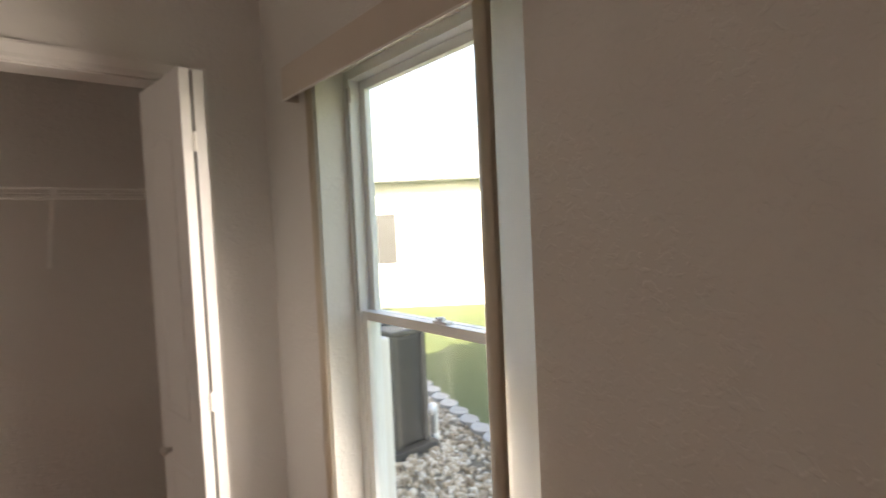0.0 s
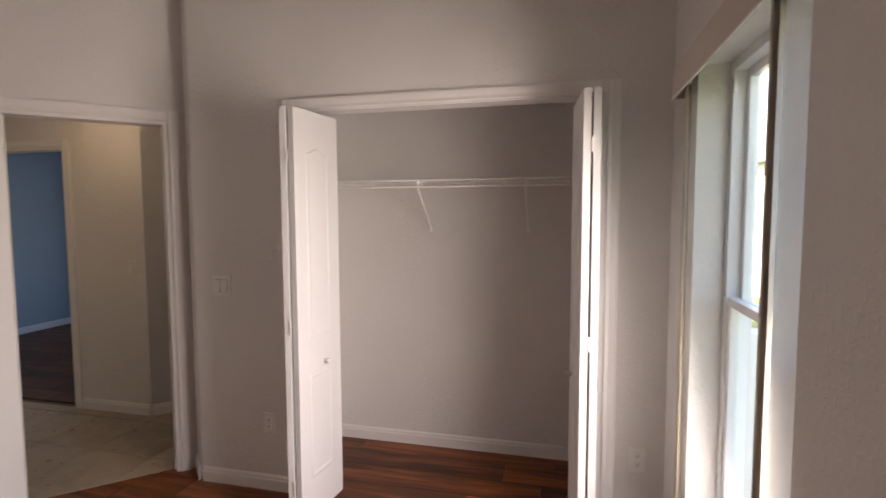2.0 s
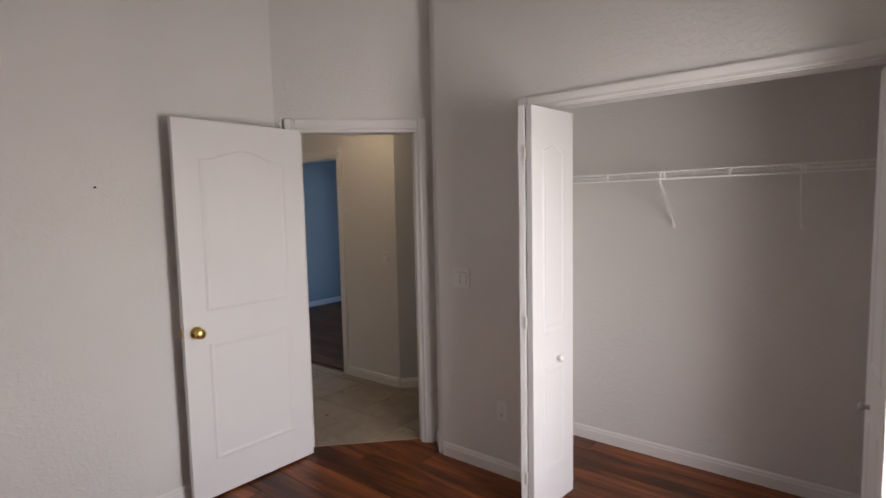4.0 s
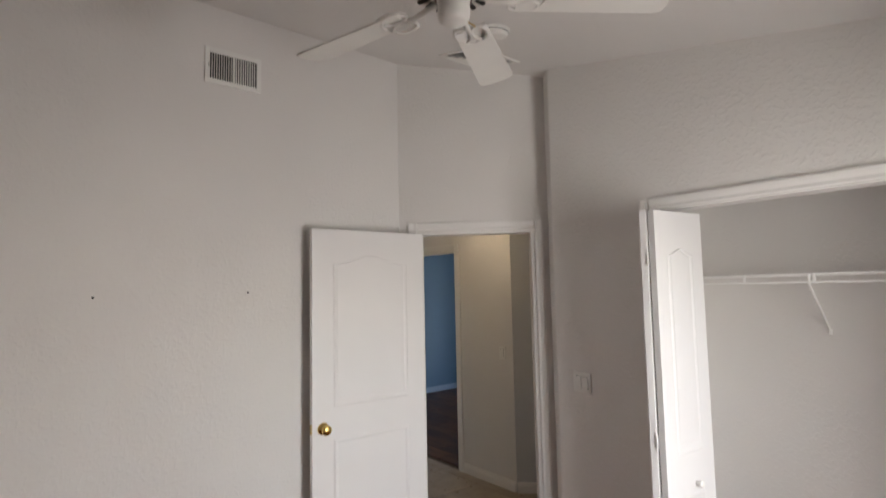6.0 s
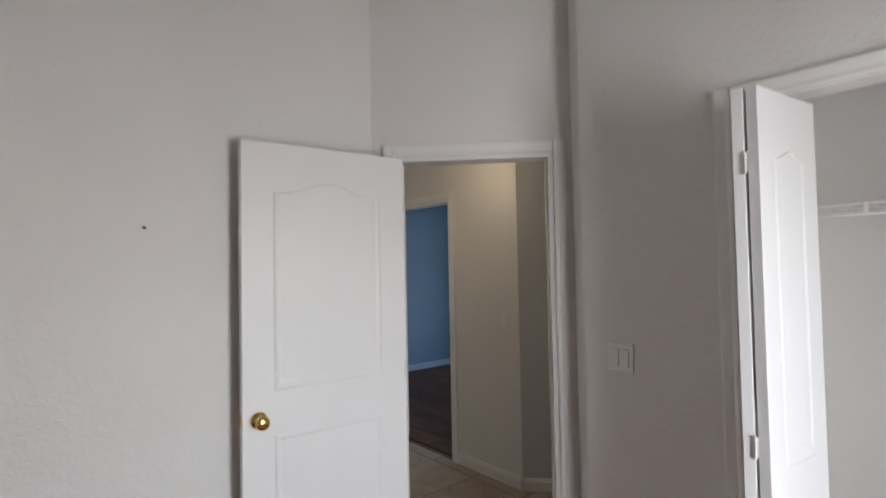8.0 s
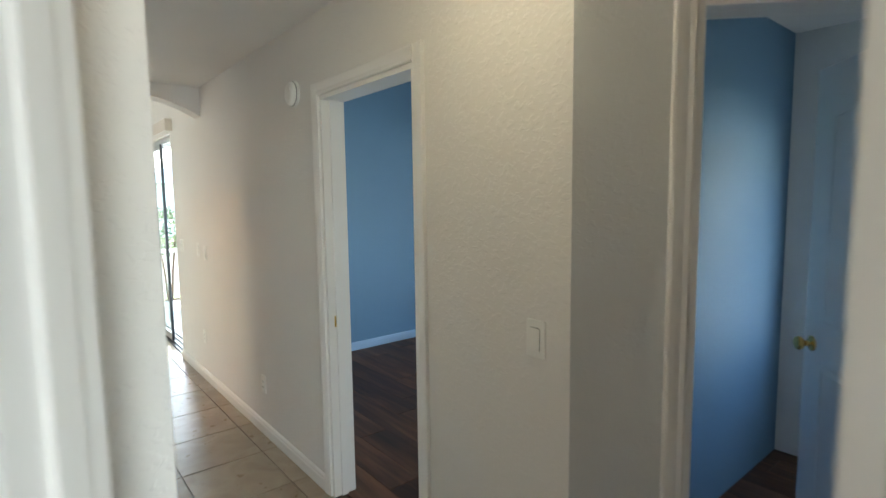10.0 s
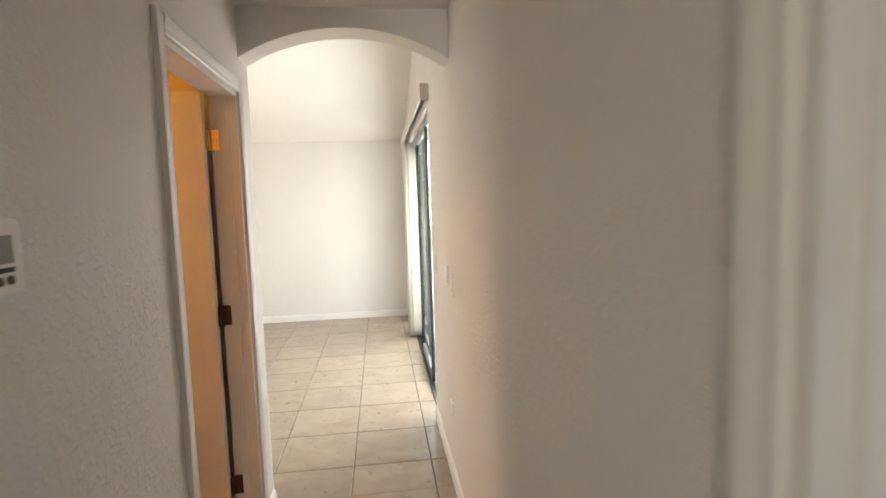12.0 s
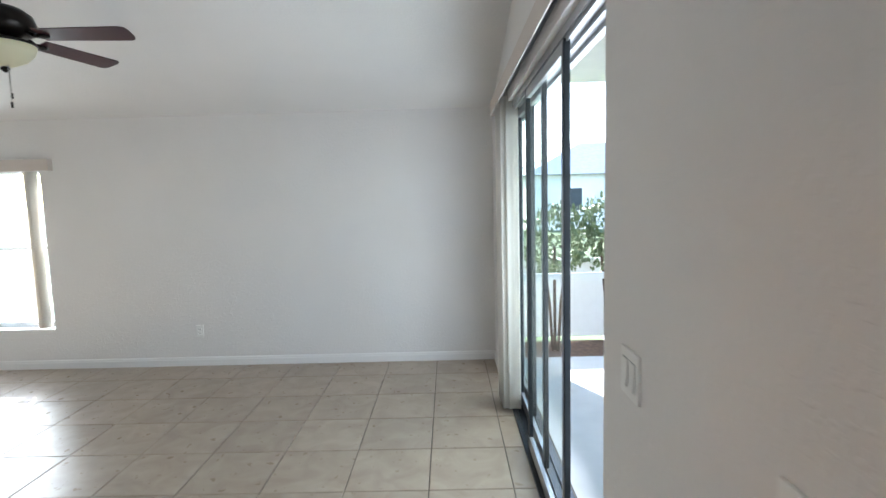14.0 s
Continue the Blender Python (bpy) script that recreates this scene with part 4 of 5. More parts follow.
vertical_blind("vertical_blind", pose(-3.42, 9.099, 1.925, 0, 0, 180), 1.43, 1.53, [(0.175 + 0.008 * i, 0.0, 60) for i in range(5)], "cream vertical blind drawn aside at the living room window")

# ---- sliding glass door ----
sd = empty("sliding_door", pose(0.72, 0, 0), "black-framed three-panel sliding glass door, partly open", "sliding door", kind="structure")
SY0, SY1, SH = 5.68, 8.55, 2.2
for a in ((SY0, SY0 + 0.03), (SY1 - 0.03, SY1)):
    part("side_frame", box_bm(0.03, 0.19, a[0], a[1], 0, SH, bevel=0.002), BLACK if a[0] > 6 else ALUM, sd)
bm = box_bm(0.03, 0.19, SY0 + 0.03, SY1 - 0.03, SH - 0.04, SH, bevel=0.002)
for x in (0.045, 0.095, 0.145):
    add_box(bm, x - 0.004, x + 0.004, SY0 + 0.03, SY1 - 0.03, SH - 0.058, SH - 0.04)
part("head_track", bm, ALUM, sd, "grey aluminium head track")
bm = box_bm(0.012, 0.19, SY0 + 0.03, SY1 - 0.03, -0.006, 0.016, bevel=0.002)
for x in (0.045, 0.095, 0.145):
    add_box(bm, x - 0.003, x + 0.003, SY0 + 0.03, SY1 - 0.03, 0.016, 0.030)
part("sill_track", bm, BLACK, sd, "dark sill track with three rails")
for (a, b), x in (((6.31, 7.30), 0.045), ((7.03, 8.02), 0.095), ((7.72, 8.52), 0.145)):
    pn = part("panel", add_box(add_box(bmesh.new(), x - 0.013, x + 0.013, a, a + 0.040, 0.03, SH - 0.045, bevel=0.003), x - 0.013, x + 0.013, b - 0.040, b, 0.03, SH - 0.045, bevel=0.003), BLACK, sd, "black aluminium sliding panel")
    part("bottom_rail", box_bm(x - 0.012, x + 0.012, a + 0.040, b - 0.040, 0.032, 0.105, bevel=0.003), ALUM, pn, "grey bottom rail")
    part("top_rail", box_bm(x - 0.012, x + 0.012, a + 0.040, b - 0.040, SH - 0.095, SH - 0.047, bevel=0.003), ALUM, pn, "grey top rail")
    part("bead", box_bm(x - 0.017, x - 0.0128, a + 0.013, a + 0.028, 0.03, SH - 0.05), ALUM, pn, "pale bead on the stile")
    g = part("pane", box_bm(x - 0.003, x + 0.003, a + 0.036, b - 0.036, 0.10, SH - 0.09), GLASS, pn, "clear glass pane")
    g.visible_shadow = False


# ---- ceiling fans ----
def blade_bm(r0, r1, w0, w1, t=0.006, clip=0.03):
    pts = [(r0, -w0 / 2), (r1 - clip, -w1 / 2), (r1 - clip * 0.3, -w1 / 2 + clip * 0.25), (r1, -w1 / 2 + clip), (r1, w1 / 2 - clip), (r1 - clip * 0.3, w1 / 2 - clip * 0.25), (r1 - clip, w1 / 2), (r0, w0 / 2)]
    return prism(pts, -t / 2, t / 2)


def loop_pts(cx, cy, rx, ry, z, n=16):
    return [(cx + rx * math.cos(2 * math.pi * i / n), cy + ry * math.sin(2 * math.pi * i / n), z) for i in range(n + 1)]


fan = empty("ceiling_fan", pose(-1.544, -0.90, 2.447), "white five-blade ceiling fan with ornate blade irons", "ceiling fan")
part("switch_housing", lathe([(0.001, 0.0), (0.030, 0.002), (0.044, 0.012), (0.048, 0.028), (0.046, 0.066), (0.050, 0.072)], 32), FANW, fan, smooth=True)
part("neck_ring", lathe([(0.050, 0.072), (0.056, 0.075), (0.056, 0.085), (0.050, 0.088)], 32), BRONZE, fan, "dark ring", True)
part("flywheel", lathe([(0.052, 0.088), (0.075, 0.092), (0.080, 0.108), (0.070, 0.112)], 32), FANW, fan, smooth=True)
part("motor_housing", lathe([(0.070, 0.112), (0.128, 0.108), (0.140, 0.122), (0.142, 0.160), (0.128, 0.205), (0.085, 0.235), (0.050, 0.250)], 40), FANW, fan, smooth=True)
for k in range(20):
    a = 2 * math.pi * k / 20
    sl = part("vent_slot", box_bm(0.085, 0.124, -0.006, 0.006, 0.1015, 0.1035 + 0.006), SLOT, fan, "dark vent slot")
    sl.matrix_local = Matrix.Rotation(a, 4, 'Z')
part("downrod", lathe([(0.014, 0.25), (0.014, 0.30)], 16), FANW, fan)
part("canopy", lathe([(0.030, 0.275), (0.055, 0.290), (0.066, 0.315), (0.068, 0.405)], 32), FANW, fan, smooth=True)
part("pull_chain", tube([(0.035, -0.02, 0.01), (0.052, -0.03, 0.0), (0.053, -0.03, -0.004)], 0.002, 6), BRASS, fan, "short brass chain stub")
for k in range(5):
    rot = Matrix.Rotation(radians(33 + 72 * k), 4, 'Z')
    bm = tube([(0.070, 0, 0.100), (0.11, 0, 0.085), (0.15, 0, 0.078), (0.19, 0, 0.086)], 0.009, 8)
    tube(loop_pts(0.205, 0.028, 0.045, 0.026, 0.084), 0.0055, 6, bm)
    tube(loop_pts(0.205, -0.028, 0.045, 0.026, 0.084), 0.0055, 6, bm)
    tube([(0.165, -0.045, 0.084), (0.20, -0.058, 0.086), (0.25, -0.05, 0.088), (0.272, 0, 0.088), (0.25, 0.05, 0.088), (0.20, 0.058, 0.086), (0.165, 0.045, 0.084)], 0.006, 6, bm)
    ir = part("blade_iron", bm, FANW, fan, "ornate white blade iron", True)
    ir.matrix_local = rot @ Matrix.Translation((0, 0, -0.015))
    bl = part("blade", blade_bm(0.185, 0.637, 0.105, 0.138), FANW, fan)
    bl.matrix_local = rot @ Matrix.Translation((0, 0, 0.078)) @ Matrix.Rotation(radians(-12), 4, 'X')

LF = Vector((-2.005, 7.03, 2.455))
fan2 = empty("ceiling_fan", pose(*LF), "dark bronze ceiling fan with rosewood blades and cream glass light", "ceiling fan")
part("glass_bowl", lathe([(0.001, -0.155), (0.04, -0.150), (0.10, -0.120), (0.135, -0.080), (0.145, -0.045), (0.140, -0.038)], 36), CREAM, fan2, "cream frosted glass bowl", True)
part("fitter", lathe([(0.146, -0.042), (0.150, -0.034), (0.120, -0.020), (0.070, -0.010), (0.060, 0.0)], 36), FANBLK, fan2, smooth=True)
part("finial", lathe([(0.001, -0.185), (0.012, -0.178), (0.022, -0.165), (0.016, -0.155), (0.006, -0.150)], 20), FANBLK, fan2, smooth=True)
part("motor_housing", lathe([(0.060, 0.0), (0.115, 0.008), (0.150, 0.030), (0.155, 0.070), (0.140, 0.110), (0.100, 0.140), (0.045, 0.155)], 40), FANBLK, fan2, smooth=True)
part("downrod", lathe([(0.013, 0.15), (0.013, 0.42)], 14), FANBLK, fan2)
part("canopy", lathe([(0.02, 0.38), (0.055, 0.40), (0.068, 0.44), (0.07, 0.49)], 28), FANBLK, fan2, smooth=True)
for k in range(2):
    ch = part("pull_chain", tube([(0.02 + 0.012 * k, -0.02 * k, -0.15), (0.021 + 0.012 * k, -0.02 * k, -0.29 - 0.05 * k)], 0.0016, 6), STEEL, fan2, "thin steel pull chain")
    part("fob", lathe([(0.001, 0), (0.006, 0.003), (0.006, 0.028), (0.001, 0.032)], 12, m=pose(0.021 + 0.012 * k, -0.02 * k, -0.32 - 0.05 * k)), FANBLK, ch, "small dark fob", True)
for k in range(5):
    rot = Matrix.Rotation(radians(3 + 72 * k - 0), 4, 'Z')
    ir = part("blade_iron", tube([(0.13, 0, 0.02), (0.17, 0.0, 0.0), (0.21, 0.015, -0.004), (0.235, 0, -0.002), (0.21, -0.015, -0.004), (0.17, 0, 0.0)], 0.010, 8), FANBLK, fan2, smooth=True)
    ir.matrix_local = rot
    bl = part("blade", blade_bm(0.19, 0.66, 0.115, 0.135, clip=0.035), FAND, fan2, "rosewood-stained blade")
    bl.matrix_local = rot @ Matrix.Translation((0, 0, 0.006)) @ Matrix.Rotation(radians(-12), 4, 'X')


# ---- lamps ----
def glow(name, colour, strength):
    m = bpy.data.materials.new(name)
    m.use_nodes = True
    b = m.node_tree.nodes["Principled BSDF"]
    b.inputs["Base Color"].default_value = (0.9, 0.88, 0.82, 1)
    b.inputs["Emission Color"].default_value = (*colour, 1)
    b.inputs["Emission Strength"].default_value = strength
    return m


def ceiling_lamp(x, y, z, colour, strength, label):
    th = empty("ceiling_lamp", pose(x, y, z), label, "lamp")
    part("pan", lathe([(0.145, 0.0), (0.150, -0.010), (0.146, -0.022), (0.12, -0.022)], 32), BRASS, th, "brass trim pan", True)
    part("shade", lathe([(0.14, -0.022), (0.135, -0.050), (0.105, -0.080), (0.05, -0.097), (0.001, -0.1)], 32), glow("lamp_glass", colour, strength), th, "glowing white glass dome", True)
    return th


ceiling_lamp(0.22, 1.18, 2.44, (1.0, 0.84, 0.58), 1.5, "white glass dome ceiling lamp, lit warm")
ceiling_lamp(-1.35, 3.75, 2.444, (1.0, 0.40, 0.03), 3.4, "glass dome bathroom lamp, lit orange-warm")


# ---- outdoors ----
GRASS = mat("grass", (0.055, 0.095, 0.025), 0.8, var=0.5, scale=3, bump=0.6, bscale=160, second=(0.09, 0.12, 0.04))
CONC = mat("pale_concrete", (0.66, 0.64, 0.60), 0.8, var=0.12, scale=4, bump=0.2, bscale=120)
EDGE = mat("edging_stone", (0.46, 0.45, 0.44), 0.8, var=0.2, scale=9, bump=0.3, bscale=60)
STUCCO = mat("white_stucco", (0.78, 0.77, 0.74), 0.85, var=0.05, scale=5, bump=0.5, bscale=70)
ACG = mat("ac_grey", (0.13, 0.125, 0.12), 0.5, 0.3, var=0.15, scale=8)
ACD = mat("ac_dark", (0.06, 0.065, 0.07), 0.55, 0.3, var=0.2, scale=8)
PVC = mat("white_pvc", (0.75, 0.76, 0.78), 0.4, var=0.04, scale=10)
ROOFT = mat("grey_roof", (0.38, 0.41, 0.43), 0.7, var=0.2, scale=5)
BARK = mat("bark", (0.12, 0.08, 0.055), 0.9, var=0.3, scale=14, bump=0.5, bscale=60)
LEAF = mat("hedge_leaf", (0.11, 0.15, 0.07), 0.55, var=0.45, scale=9, second=(0.16, 0.20, 0.10))
MULCH = mat("mulch", (0.16, 0.10, 0.07), 0.95, var=0.4, scale=22, bump=0.8, bscale=45)
SOIL = mat("gravel_bed", (0.26, 0.22, 0.17), 0.95, var=0.3, scale=20, bump=0.6, bscale=60)

bm = bmesh.new()
_out = [(-600, -600), (600, -600), (600, 600), (-600, 600)]
_v = [bm.verts.new((x, y, -0.20)) for x, y in _out]
bm.faces.new(_v)
tagged(part("ground", bm, GRASS), "green lawn that runs out to the horizon", "lawn", kind="structure")
slab("gravel_bed", [(-3.6, -4.35), (0.6, -4.30), (1.5, -4.62), (2.5, -5.0), (3.2, -5.0), (3.2, -2.69), (-3.6, -2.69)], lambda x, y: -0.26, 0.075, SOIL, "bed of river gravel along the house wall", cat="gravel bed")

rng = random.Random(4)
bm = bmesh.new()
_ico = bmesh.new()
bmesh.ops.create_icosphere(_ico, subdivisions=1, radius=1.0)
_iv = [v.co.copy() for v in _ico.verts]
_if = [[v.index for v in f.verts] for f in _ico.faces]
_ico.free()
_vs, _fs = [], []
for i in range(5200):
    x = rng.uniform(-0.3, 3.0)
    y = rng.uniform(-5.0, -2.72)
    if y < -4.32 - max(0, x - 0.6) * 0.33:
        continue
    r = rng.uniform(0.012, 0.030)
    e = Euler((rng.uniform(0, 6), rng.uniform(0, 6), rng.uniform(0, 6))).to_matrix()
    sc = Vector((r * rng.uniform(0.9, 1.5), r, r * rng.uniform(0.55, 0.9)))
    n0 = len(_vs)
    for v in _iv:
        q = e @ Vector((v.x * sc.x, v.y * sc.y, v.z * sc.z))
        _vs.append((x + q.x, y + q.y, -0.180 + rng.uniform(0, 0.006) + q.z))
    _fs += [[n0 + k for k in f] for f in _if]
_me = bpy.data.meshes.new("gravel")
_me.from_pydata(_vs, [], _fs)
PEBR = bpy.data.materials.new("mixed_pebbles")
PEBR.use_nodes = True
_n, _l = PEBR.node_tree.nodes, PEBR.node_tree.links
_g = _n.new("ShaderNodeNewGeometry")
_c = _n.new("ShaderNodeValToRGB")
_c.color_ramp.elements[0].color, _c.color_ramp.elements[1].color = (0.30, 0.22, 0.15, 1), (0.74, 0.68, 0.60, 1)
_k = _c.color_ramp.elements.new(0.45)
_k.color = (0.56, 0.45, 0.34, 1)
_l.new(_g.outputs["Random Per Island"], _c.inputs[0])
_l.new(_c.outputs[0], _n["Principled BSDF"].inputs["Base Color"])
_n["Principled BSDF"].inputs["Roughness"].default_value = 0.65
_me.materials.append(PEBR)
tagged(new("gravel", _me), "tan and white rounded river gravel", "gravel", kind="stuff")

# scalloped edging stones between gravel and lawn
_stone = None
for i in range(15):
    x = 0.15 + i * 0.215
    y = -4.38 - max(0, x - 0.6) * 0.33
    if _stone is None:
        bm = prism([(0.105 * math.cos(a) * (1.0 + 0.12 * math.cos(4 * a)), 0.085 * math.sin(a)) for a in [2 * math.pi * k / 14 for k in range(14)]], -0.03, 0.045)
        bmesh.ops.bevel(bm, geom=[e for e in bm.edges], offset=0.006, segments=1, affect='EDGES')
        ob = part("edging_stone", bm, EDGE)
        _stone = ob
        tagged(ob, "grey scalloped concrete edging stone at the lawn", "edging stone", "edging stones")
        ob.matrix_world = pose(x, y, -0.18, 0, 0, -18)
    else:
        copy_thing(_stone, pose(x, y, -0.18 + rng.uniform(-0.005, 0.005), 0, 0, -18 + rng.uniform(-6, 6)))

# air conditioner
ac = empty("air_conditioner", pose(1.46, -3.90, -0.18), "dark grey outdoor air conditioner on the gravel", "air conditioner")
part("base_pad", box_bm(-0.42, 0.42, -0.20, 0.20, -0.01, 0.06, bevel=0.01), ACD, ac, "dark plastic base pad")
part("cabinet", box_bm(-0.36, 0.36, -0.14, 0.14, 0.06, 0.90, bevel=0.03), ACD, ac)
for k in range(4):
    sx, sy = ((-1, -1), (1, -1), (1, 1), (-1, 1))[k]
    part("corner_post", box_bm(sx * 0.34 - 0.035, sx * 0.34 + 0.035, sy * 0.125 - 0.025, sy * 0.125 + 0.025, 0.06, 0.90, bevel=0.012), ACG, ac, "grey corner post")
for i in range(19):
    part("louvre", box_bm(-0.30, 0.30, 0.139, 0.146, 0.14 + i * 0.038, 0.16 + i * 0.038, bevel=0.001), ACG, ac)
part("top_cover", box_bm(-0.38, 0.38, -0.16, 0.16, 0.90, 0.94, bevel=0.012), ACG, ac)
part("fan_grille", lathe([(0.12, 0.94), (0.12, 0.952), (0.11, 0.955), (0.10, 0.945)], 30), ACD, ac)
pp = empty("drain_pipe", pose(1.08, -4.14, -0.18), "white bent plastic pipe beside the air conditioner", "pipe")
part("pipe", tube([(-0.06, 0.12, 0.30), (0.0, 0.06, 0.315), (0.05, 0.01, 0.29), (0.068, -0.01, 0.24), (0.07, -0.012, -0.02)], 0.030, 14), PVC, pp, smooth=True)
part("coupling", tube([(0.07, -0.012, 0.02), (0.07, -0.012, 0.07)], 0.036, 14), PVC, pp, smooth=True)
ob = part("wall_pier", box_bm(0.02, 0.16, -3.02, -2.69, -0.2, 1.0, bevel=0.01), STUCCO)
tagged(ob, "white stucco pier of the outer house wall", "pier", kind="structure")

# neighbouring house beyond the lawn
def house(m, w, d, h, roof, label):
    th = empty("house", m, label, "house")
    part("wall", box_bm(-w / 2, w / 2, -d / 2, d / 2, 0, h), STUCCO, th)
    bm = bmesh.new()
    o = 0.5
    lo = [bm.verts.new((sx * (w / 2 + o), sy * (d / 2 + o), h)) for sx, sy in ((-1, -1), (1, -1), (1, 1), (-1, 1))]
    hi = [bm.verts.new((sx * (w / 2 - d / 2 + 0.2), 0, h + roof)) for sx in (-1, 1)]
    bm.faces.new(lo[::-1])
    bm.faces.new((lo[0], lo[1], hi[1], hi[0]))
    bm.faces.new((lo[2], lo[3], hi[0], hi[1]))
    bm.faces.new((lo[1], lo[2], hi[1]))
    bm.faces.new((lo[3], lo[0], hi[0]))
    part("roof", bm, ROOFT, th, "pale grey hipped roof")
    for sy in (-1, 1):
        for k in range(4):
            x = -w / 2 + w * (k + 0.5) / 4
            wn = part("window", box_bm(x - 0.55, x + 0.55, sy * (d / 2) - 0.03, sy * (d / 2) + 0.03, 0.9, 2.1), VINYLW, th)
            part("pane", box_bm(x - 0.48, x + 0.48, sy * (d / 2 + 0.005) - 0.03, sy * (d / 2 + 0.005) + 0.03, 0.97, 2.03), ACD, wn, "dark glass")
    return th


house(pose(9.4, -11.6, -0.2, 0, 0, 50), 14, 8, 2.7, 1.9, "pale stucco neighbouring house with hipped roof")
house(pose(12, 34, -0.2, 0, 0, 5), 16, 8, 2.7, 1.9, "pale stucco neighbouring house behind the hedge")

# patio outside the sliding door
slab("patio", [(0.93, 5.1), (4.6, 5.1), (4.6, 9.2), (0.93, 9.2)], lambda x, y: -0.16, 0.13, CONC, "pale concrete patio slab outside the sliding door", cat="patio")
tagged(part("patio_roof", box_bm(0.93, 4.8, 5.1, 9.35, 2.62, 2.75), STUCCO), "cream patio roof over the slab", "roof", kind="structure")
lan = empty("patio_screen", pose(0, 0, 0), "white aluminium screen frame round the patio", "screen frame")
for x, y in ((2.35, 9.15), (3.45, 9.15), (4.55, 9.15), (4.55, 7.7), (4.55, 6.2)):
    part("post", box_bm(x - 0.03, x + 0.03, y - 0.025, y + 0.025, -0.03, 2.62, bevel=0.003), PVC, lan)
part("rail", box_bm(0.94, 4.52, 9.13, 9.17, 0.75, 0.81, bevel=0.003), PVC, lan)
part("rail", box_bm(4.53, 4.57, 5.15, 9.12, 0.75, 0.81, bevel=0.003), PVC, lan)
slab("mulch_bed", [(0.95, 9.21), (6, 9.21), (6, 10.25), (0.95, 10.25)], lambda x, y: -0.24, 0.07, MULCH, "brown wood-chip mulch bed under the hedge", cat="mulch bed")
fence = empty("fence", pose(0, 10.35, -0.2), "white vinyl panel fence behind the hedge", "fence")
for i in range(5):
    part("post", box_bm(0.4 + i * 1.8 - 0.06, 0.4 + i * 1.8 + 0.06, -0.06, 0.06, 0, 1.1, bevel=0.006), PVC, fence)
for i in range(4):
    part("slat", box_bm(0.46 + i * 1.8, 2.14 + i * 1.8, -0.02, 0.02, 0.06, 1.0, bevel=0.004), PVC, fence)


def shrub(x, y, h, label):
    th = empty("shrub", pose(x, y, -0.18), label, "shrub", "hedge shrubs")
    for k in range(3):
        a = 2.1 * k + x
        part("stem", tube([(0.03 * math.cos(a), 0.03 * math.sin(a), 0), (0.07 * math.cos(a), 0.06 * math.sin(a), h * 0.35), (0.16 * math.cos(a), 0.12 * math.sin(a), h * 0.75)], 0.017, 6), BARK, th, "thin brown stem")
    vs, fs = [], []
    r2 = random.Random(int(x * 100))
    for i in range(1500):
        a, u, q = r2.uniform(0, 6.283), r2.uniform(-1, 1), r2.uniform(0.45, 1.0) ** 0.5
        lump = 1 + 0.25 * math.sin(3 * a + 2 * u)
        c = Vector((0.42 * q * lump * math.cos(a) * math.sqrt(1 - u * u), 0.34 * q * lump * math.sin(a) * math.sqrt(1 - u * u), h * 0.80 + h * 0.27 * u * q))
        e = Euler((r2.uniform(0, 6), r2.uniform(0, 6), r2.uniform(0, 6))).to_matrix()
        s = r2.uniform(0.02, 0.04)
        n0 = len(vs)
        for p in ((-s, 0, 0), (0, -s * 0.5, 0.004), (s, 0, 0), (0, s * 0.5, 0.004)):
            vs.append(tuple(c + e @ Vector(p)))
        fs.append((n0, n0 + 1, n0 + 2, n0 + 3))
    me = bpy.data.meshes.new("crown")
    me.from_pydata(vs, [], fs)
    me.materials.append(LEAF)
    ob = new("crown", me)
    ob.parent = th
    ob["kind"] = "stuff"
    return th


for i in range(6):
    shrub(1.45 + 0.62 * i, 9.86 + 0.06 * (i % 2), 1.55 + 0.1 * (i % 3), "leafy green hedge shrub with bare lower stems")

# small trees seen over the lawn
for x, y, s in ((6.7, -6.4, 0.42), (9.5, -13.5, 1.3)):
    th = empty("tree", pose(x, y, -0.2), "small leafy tree on the lawn", "tree")
    part("trunk", tube([(0, 0, 0), (0.03, 0.02, 0.8 * s), (0.0, 0.05, 1.4 * s)], 0.05 * s, 8), BARK, th)
    vs, fs = [], []
    r2 = random.Random(int(x * 10))
    for c in range(14):
        cc = Vector((r2.uniform(-0.6, 0.6), r2.uniform(-0.6, 0.6), r2.uniform(1.3, 2.3))) * s
        part("limb", tube([(0, 0.03, 1.2 * s), tuple(cc)], 0.012 * s, 5), BARK, th)
        for i in range(90):
            d = Vector((r2.gauss(0, 0.2), r2.gauss(0, 0.2), r2.gauss(0, 0.16))) * s
            e = Euler((r2.uniform(0, 6), r2.uniform(0, 6), r2.uniform(0, 6))).to_matrix()
            q = r2.uniform(0.03, 0.06) * s
            n0 = len(vs)
            for p in ((-q, 0, 0), (0, -q * 0.5, 0.005), (q, 0, 0), (0, q * 0.5, 0.005)):
                vs.append(tuple(cc + d + e @ Vector(p)))
            fs.append((n0, n0 + 1, n0 + 2, n0 + 3))
    me = bpy.data.meshes.new("crown")
    me.from_pydata(vs, [], fs)
    me.materials.append(LEAF)
    ob = new("crown", me)
    ob.parent = th
    ob["kind"] = "stuff"


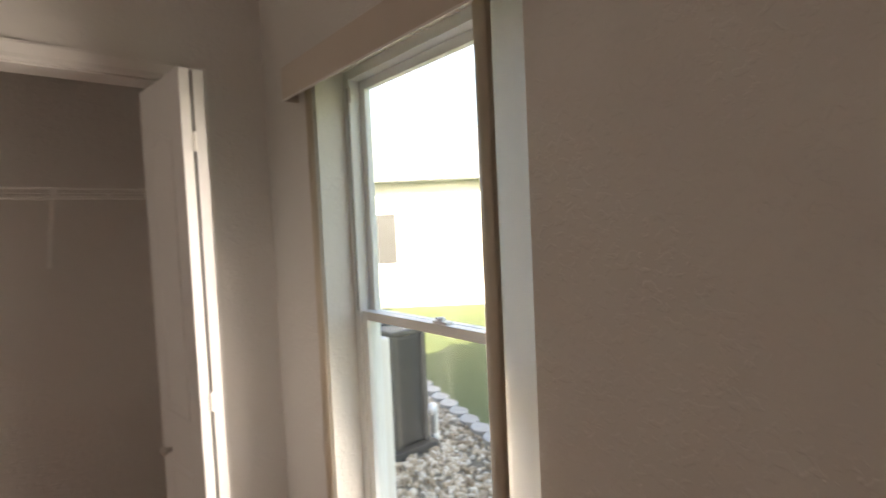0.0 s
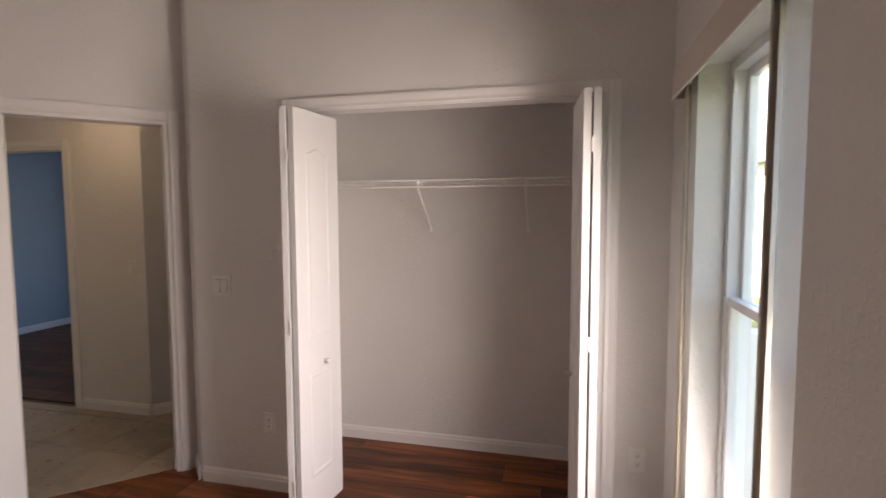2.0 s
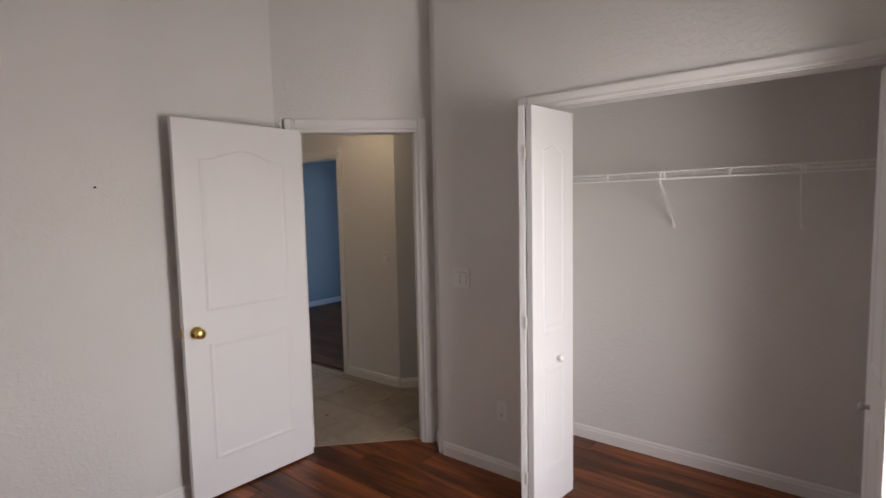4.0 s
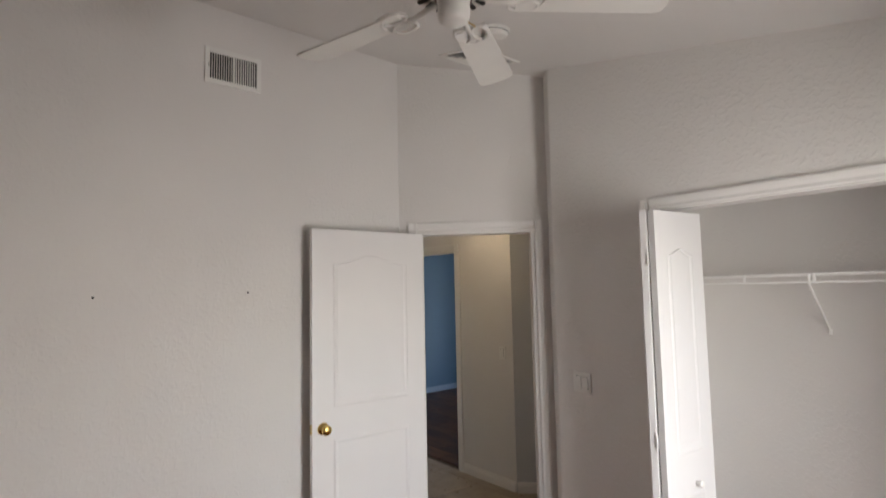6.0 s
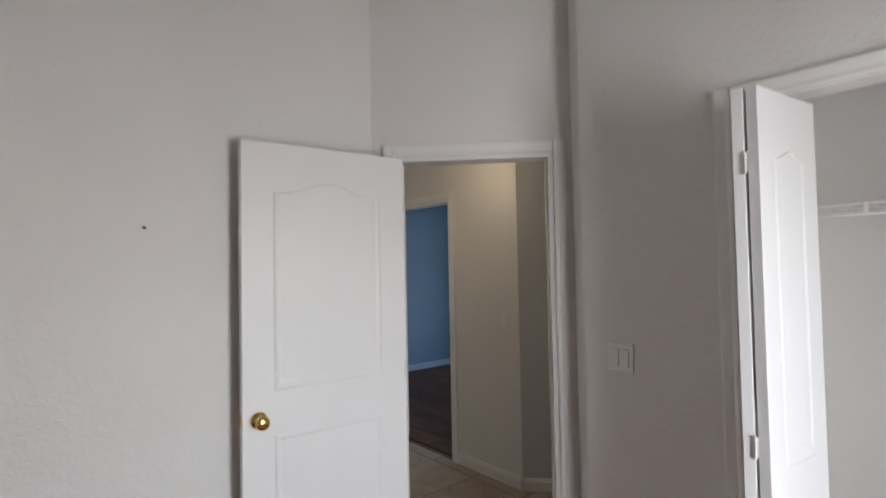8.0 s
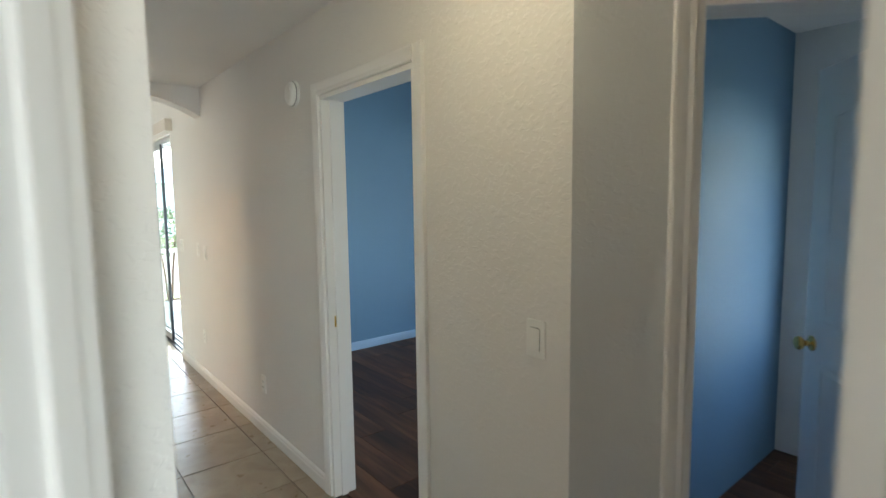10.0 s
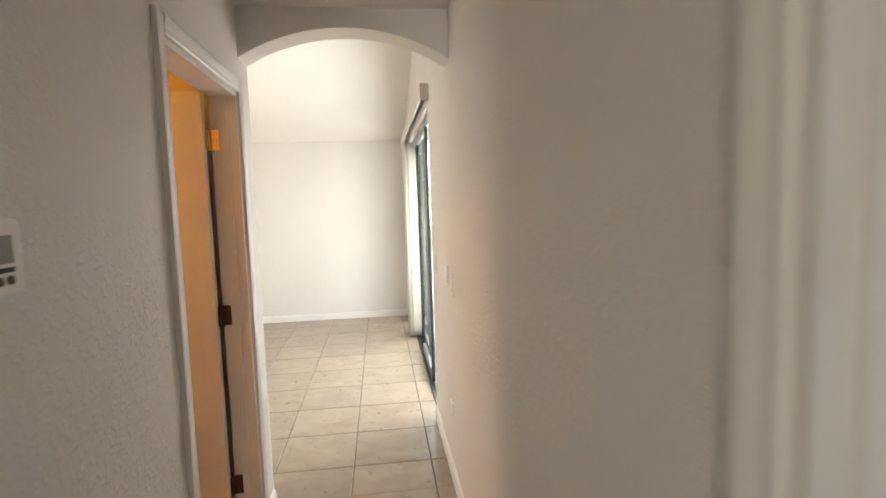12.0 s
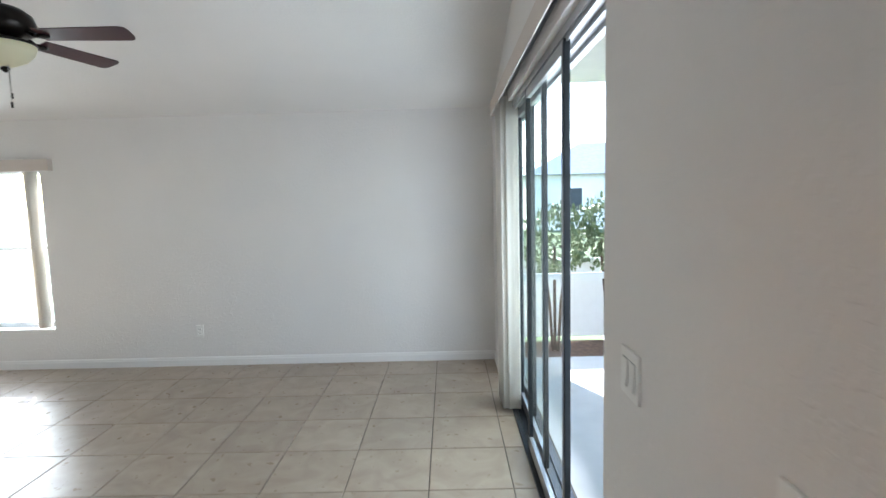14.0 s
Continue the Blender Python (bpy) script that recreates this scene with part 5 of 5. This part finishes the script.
# ---- floor boards and tiles ----
def clip_poly(poly, a, b, c):
    """Keep the part of a convex polygon with a*x + b*y <= c."""
    out = []
    for i, p in enumerate(poly):
        q = poly[(i + 1) % len(poly)]
        fp, fq = a * p[0] + b * p[1] - c, a * q[0] + b * q[1] - c
        if fp <= 0:
            out.append(p)
        if fp * fq < 0:
            t = fp / (fp - fq)
            out.append((p[0] + t * (q[0] - p[0]), p[1] + t * (q[1] - p[1])))
    return out


def area(poly):
    return abs(sum(p[0] * q[1] - q[0] * p[1] for p, q in zip(poly, poly[1:] + poly[:1]))) / 2


def piece(name, poly, z, t, material, parent, chamfer=0.0015):
    """One flat piece with a small chamfer, its origin at its middle."""
    cx = sum(p[0] for p in poly) / len(poly)
    cy = sum(p[1] for p in poly) / len(poly)
    vs, fs, n = [], [], len(poly)
    for ins, zz in ((0, -t), (0, -chamfer), (chamfer, 0)):
        for x, y in poly:
            dx, dy = x - cx, y - cy
            l = math.hypot(dx, dy) or 1
            k = 1 - ins * 1.4 / l
            vs.append((dx * k, dy * k, zz))
    fs.append(list(range(2 * n, 3 * n)))
    for r in (0, 1):
        for i in range(n):
            j = (i + 1) % n
            fs.append([r * n + i, r * n + j, (r + 1) * n + j, (r + 1) * n + i])
    me = bpy.data.meshes.new(name)
    me.from_pydata(vs, [], fs)
    me.materials.append(material)
    ob = new(name, me)
    ob.location = (cx, cy, z)
    ob.parent = parent
    return ob


def boards(parent, material, x0, x1, y0, y1, halves, w=0.192, length=1.25, seed=1, gap=0.0009):
    r = random.Random(seed)
    x = x0
    while x < x1 - 0.01:
        y = y0 - r.uniform(0.0, length)
        while y < y1:
            poly = [(x + gap, max(y, y0) + gap), (min(x + w, x1) - gap, max(y, y0) + gap), (min(x + w, x1) - gap, min(y + length, y1) - gap), (x + gap, min(y + length, y1) - gap)]
            for h in halves:
                poly = clip_poly(poly, *h) if poly else poly
            if len(poly) > 2 and area(poly) > 0.002 and min(y + length, y1) - max(y, y0) > 0.02:
                piece("board", poly, 0.0, 0.011, material, parent)
            y += length
        x += w


boards(floor_bed, WOODF, -3.05, -0.003, -2.48, 0.806, [(1, 1, 0.315)], seed=2)
boards(floor_bed, WOODF, 0.001, 0.73, -2.48, -0.46, [], seed=3)
boards(floor_bed, WOODF, 0.001, 0.19, -0.05, 0.30, [(1, 1, 0.315), (1, -1, 0.0)], seed=5)
boards(floor_blue, WOODD, 0.785, 3.88, 1.3, 4.74, [], seed=7)

TS, TX, TY = 0.457, 0.155, 4.604


def tiles(x0, x1, y0, y1, halves=()):
    i0, i1 = math.floor((x0 - TX) / TS), math.ceil((x1 - TX) / TS)
    j0, j1 = math.floor((y0 - TY) / TS), math.ceil((y1 - TY) / TS)
    g = 0.0028
    for i in range(i0, i1):
        for j in range(j0, j1):
            a, b = TX + i * TS + g, TX + (i + 1) * TS - g
            c, d = TY + j * TS + g, TY + (j + 1) * TS - g
            poly = [(max(a, x0), max(c, y0)), (min(b, x1), max(c, y0)), (min(b, x1), min(d, y1)), (max(a, x0), min(d, y1))]
            if poly[1][0] - poly[0][0] < 0.004 or poly[2][1] - poly[1][1] < 0.004:
                continue
            for h in halves:
                poly = clip_poly(poly, *h) if poly else poly
            if len(poly) > 2 and area(poly) > 0.0008:
                piece("tile", poly, 0.0, 0.009, TILE, floor_tile, 0.002)


tiles(-5.5, 0.735, 4.75, 9.1)
tiles(-0.49, 0.72, 0.1, 4.75, [(-1, -1, -0.325)])
tiles(0.7205, 1.7, 0.1, 1.25, [(1, 1, 1.80)])
tiles(-2.3, -0.4905, 3.2, 4.6)
boards(floor_tile, WOODD, 0.96, 2.99, -0.6, 1.2, [(-1, -1, -1.81)], seed=9)
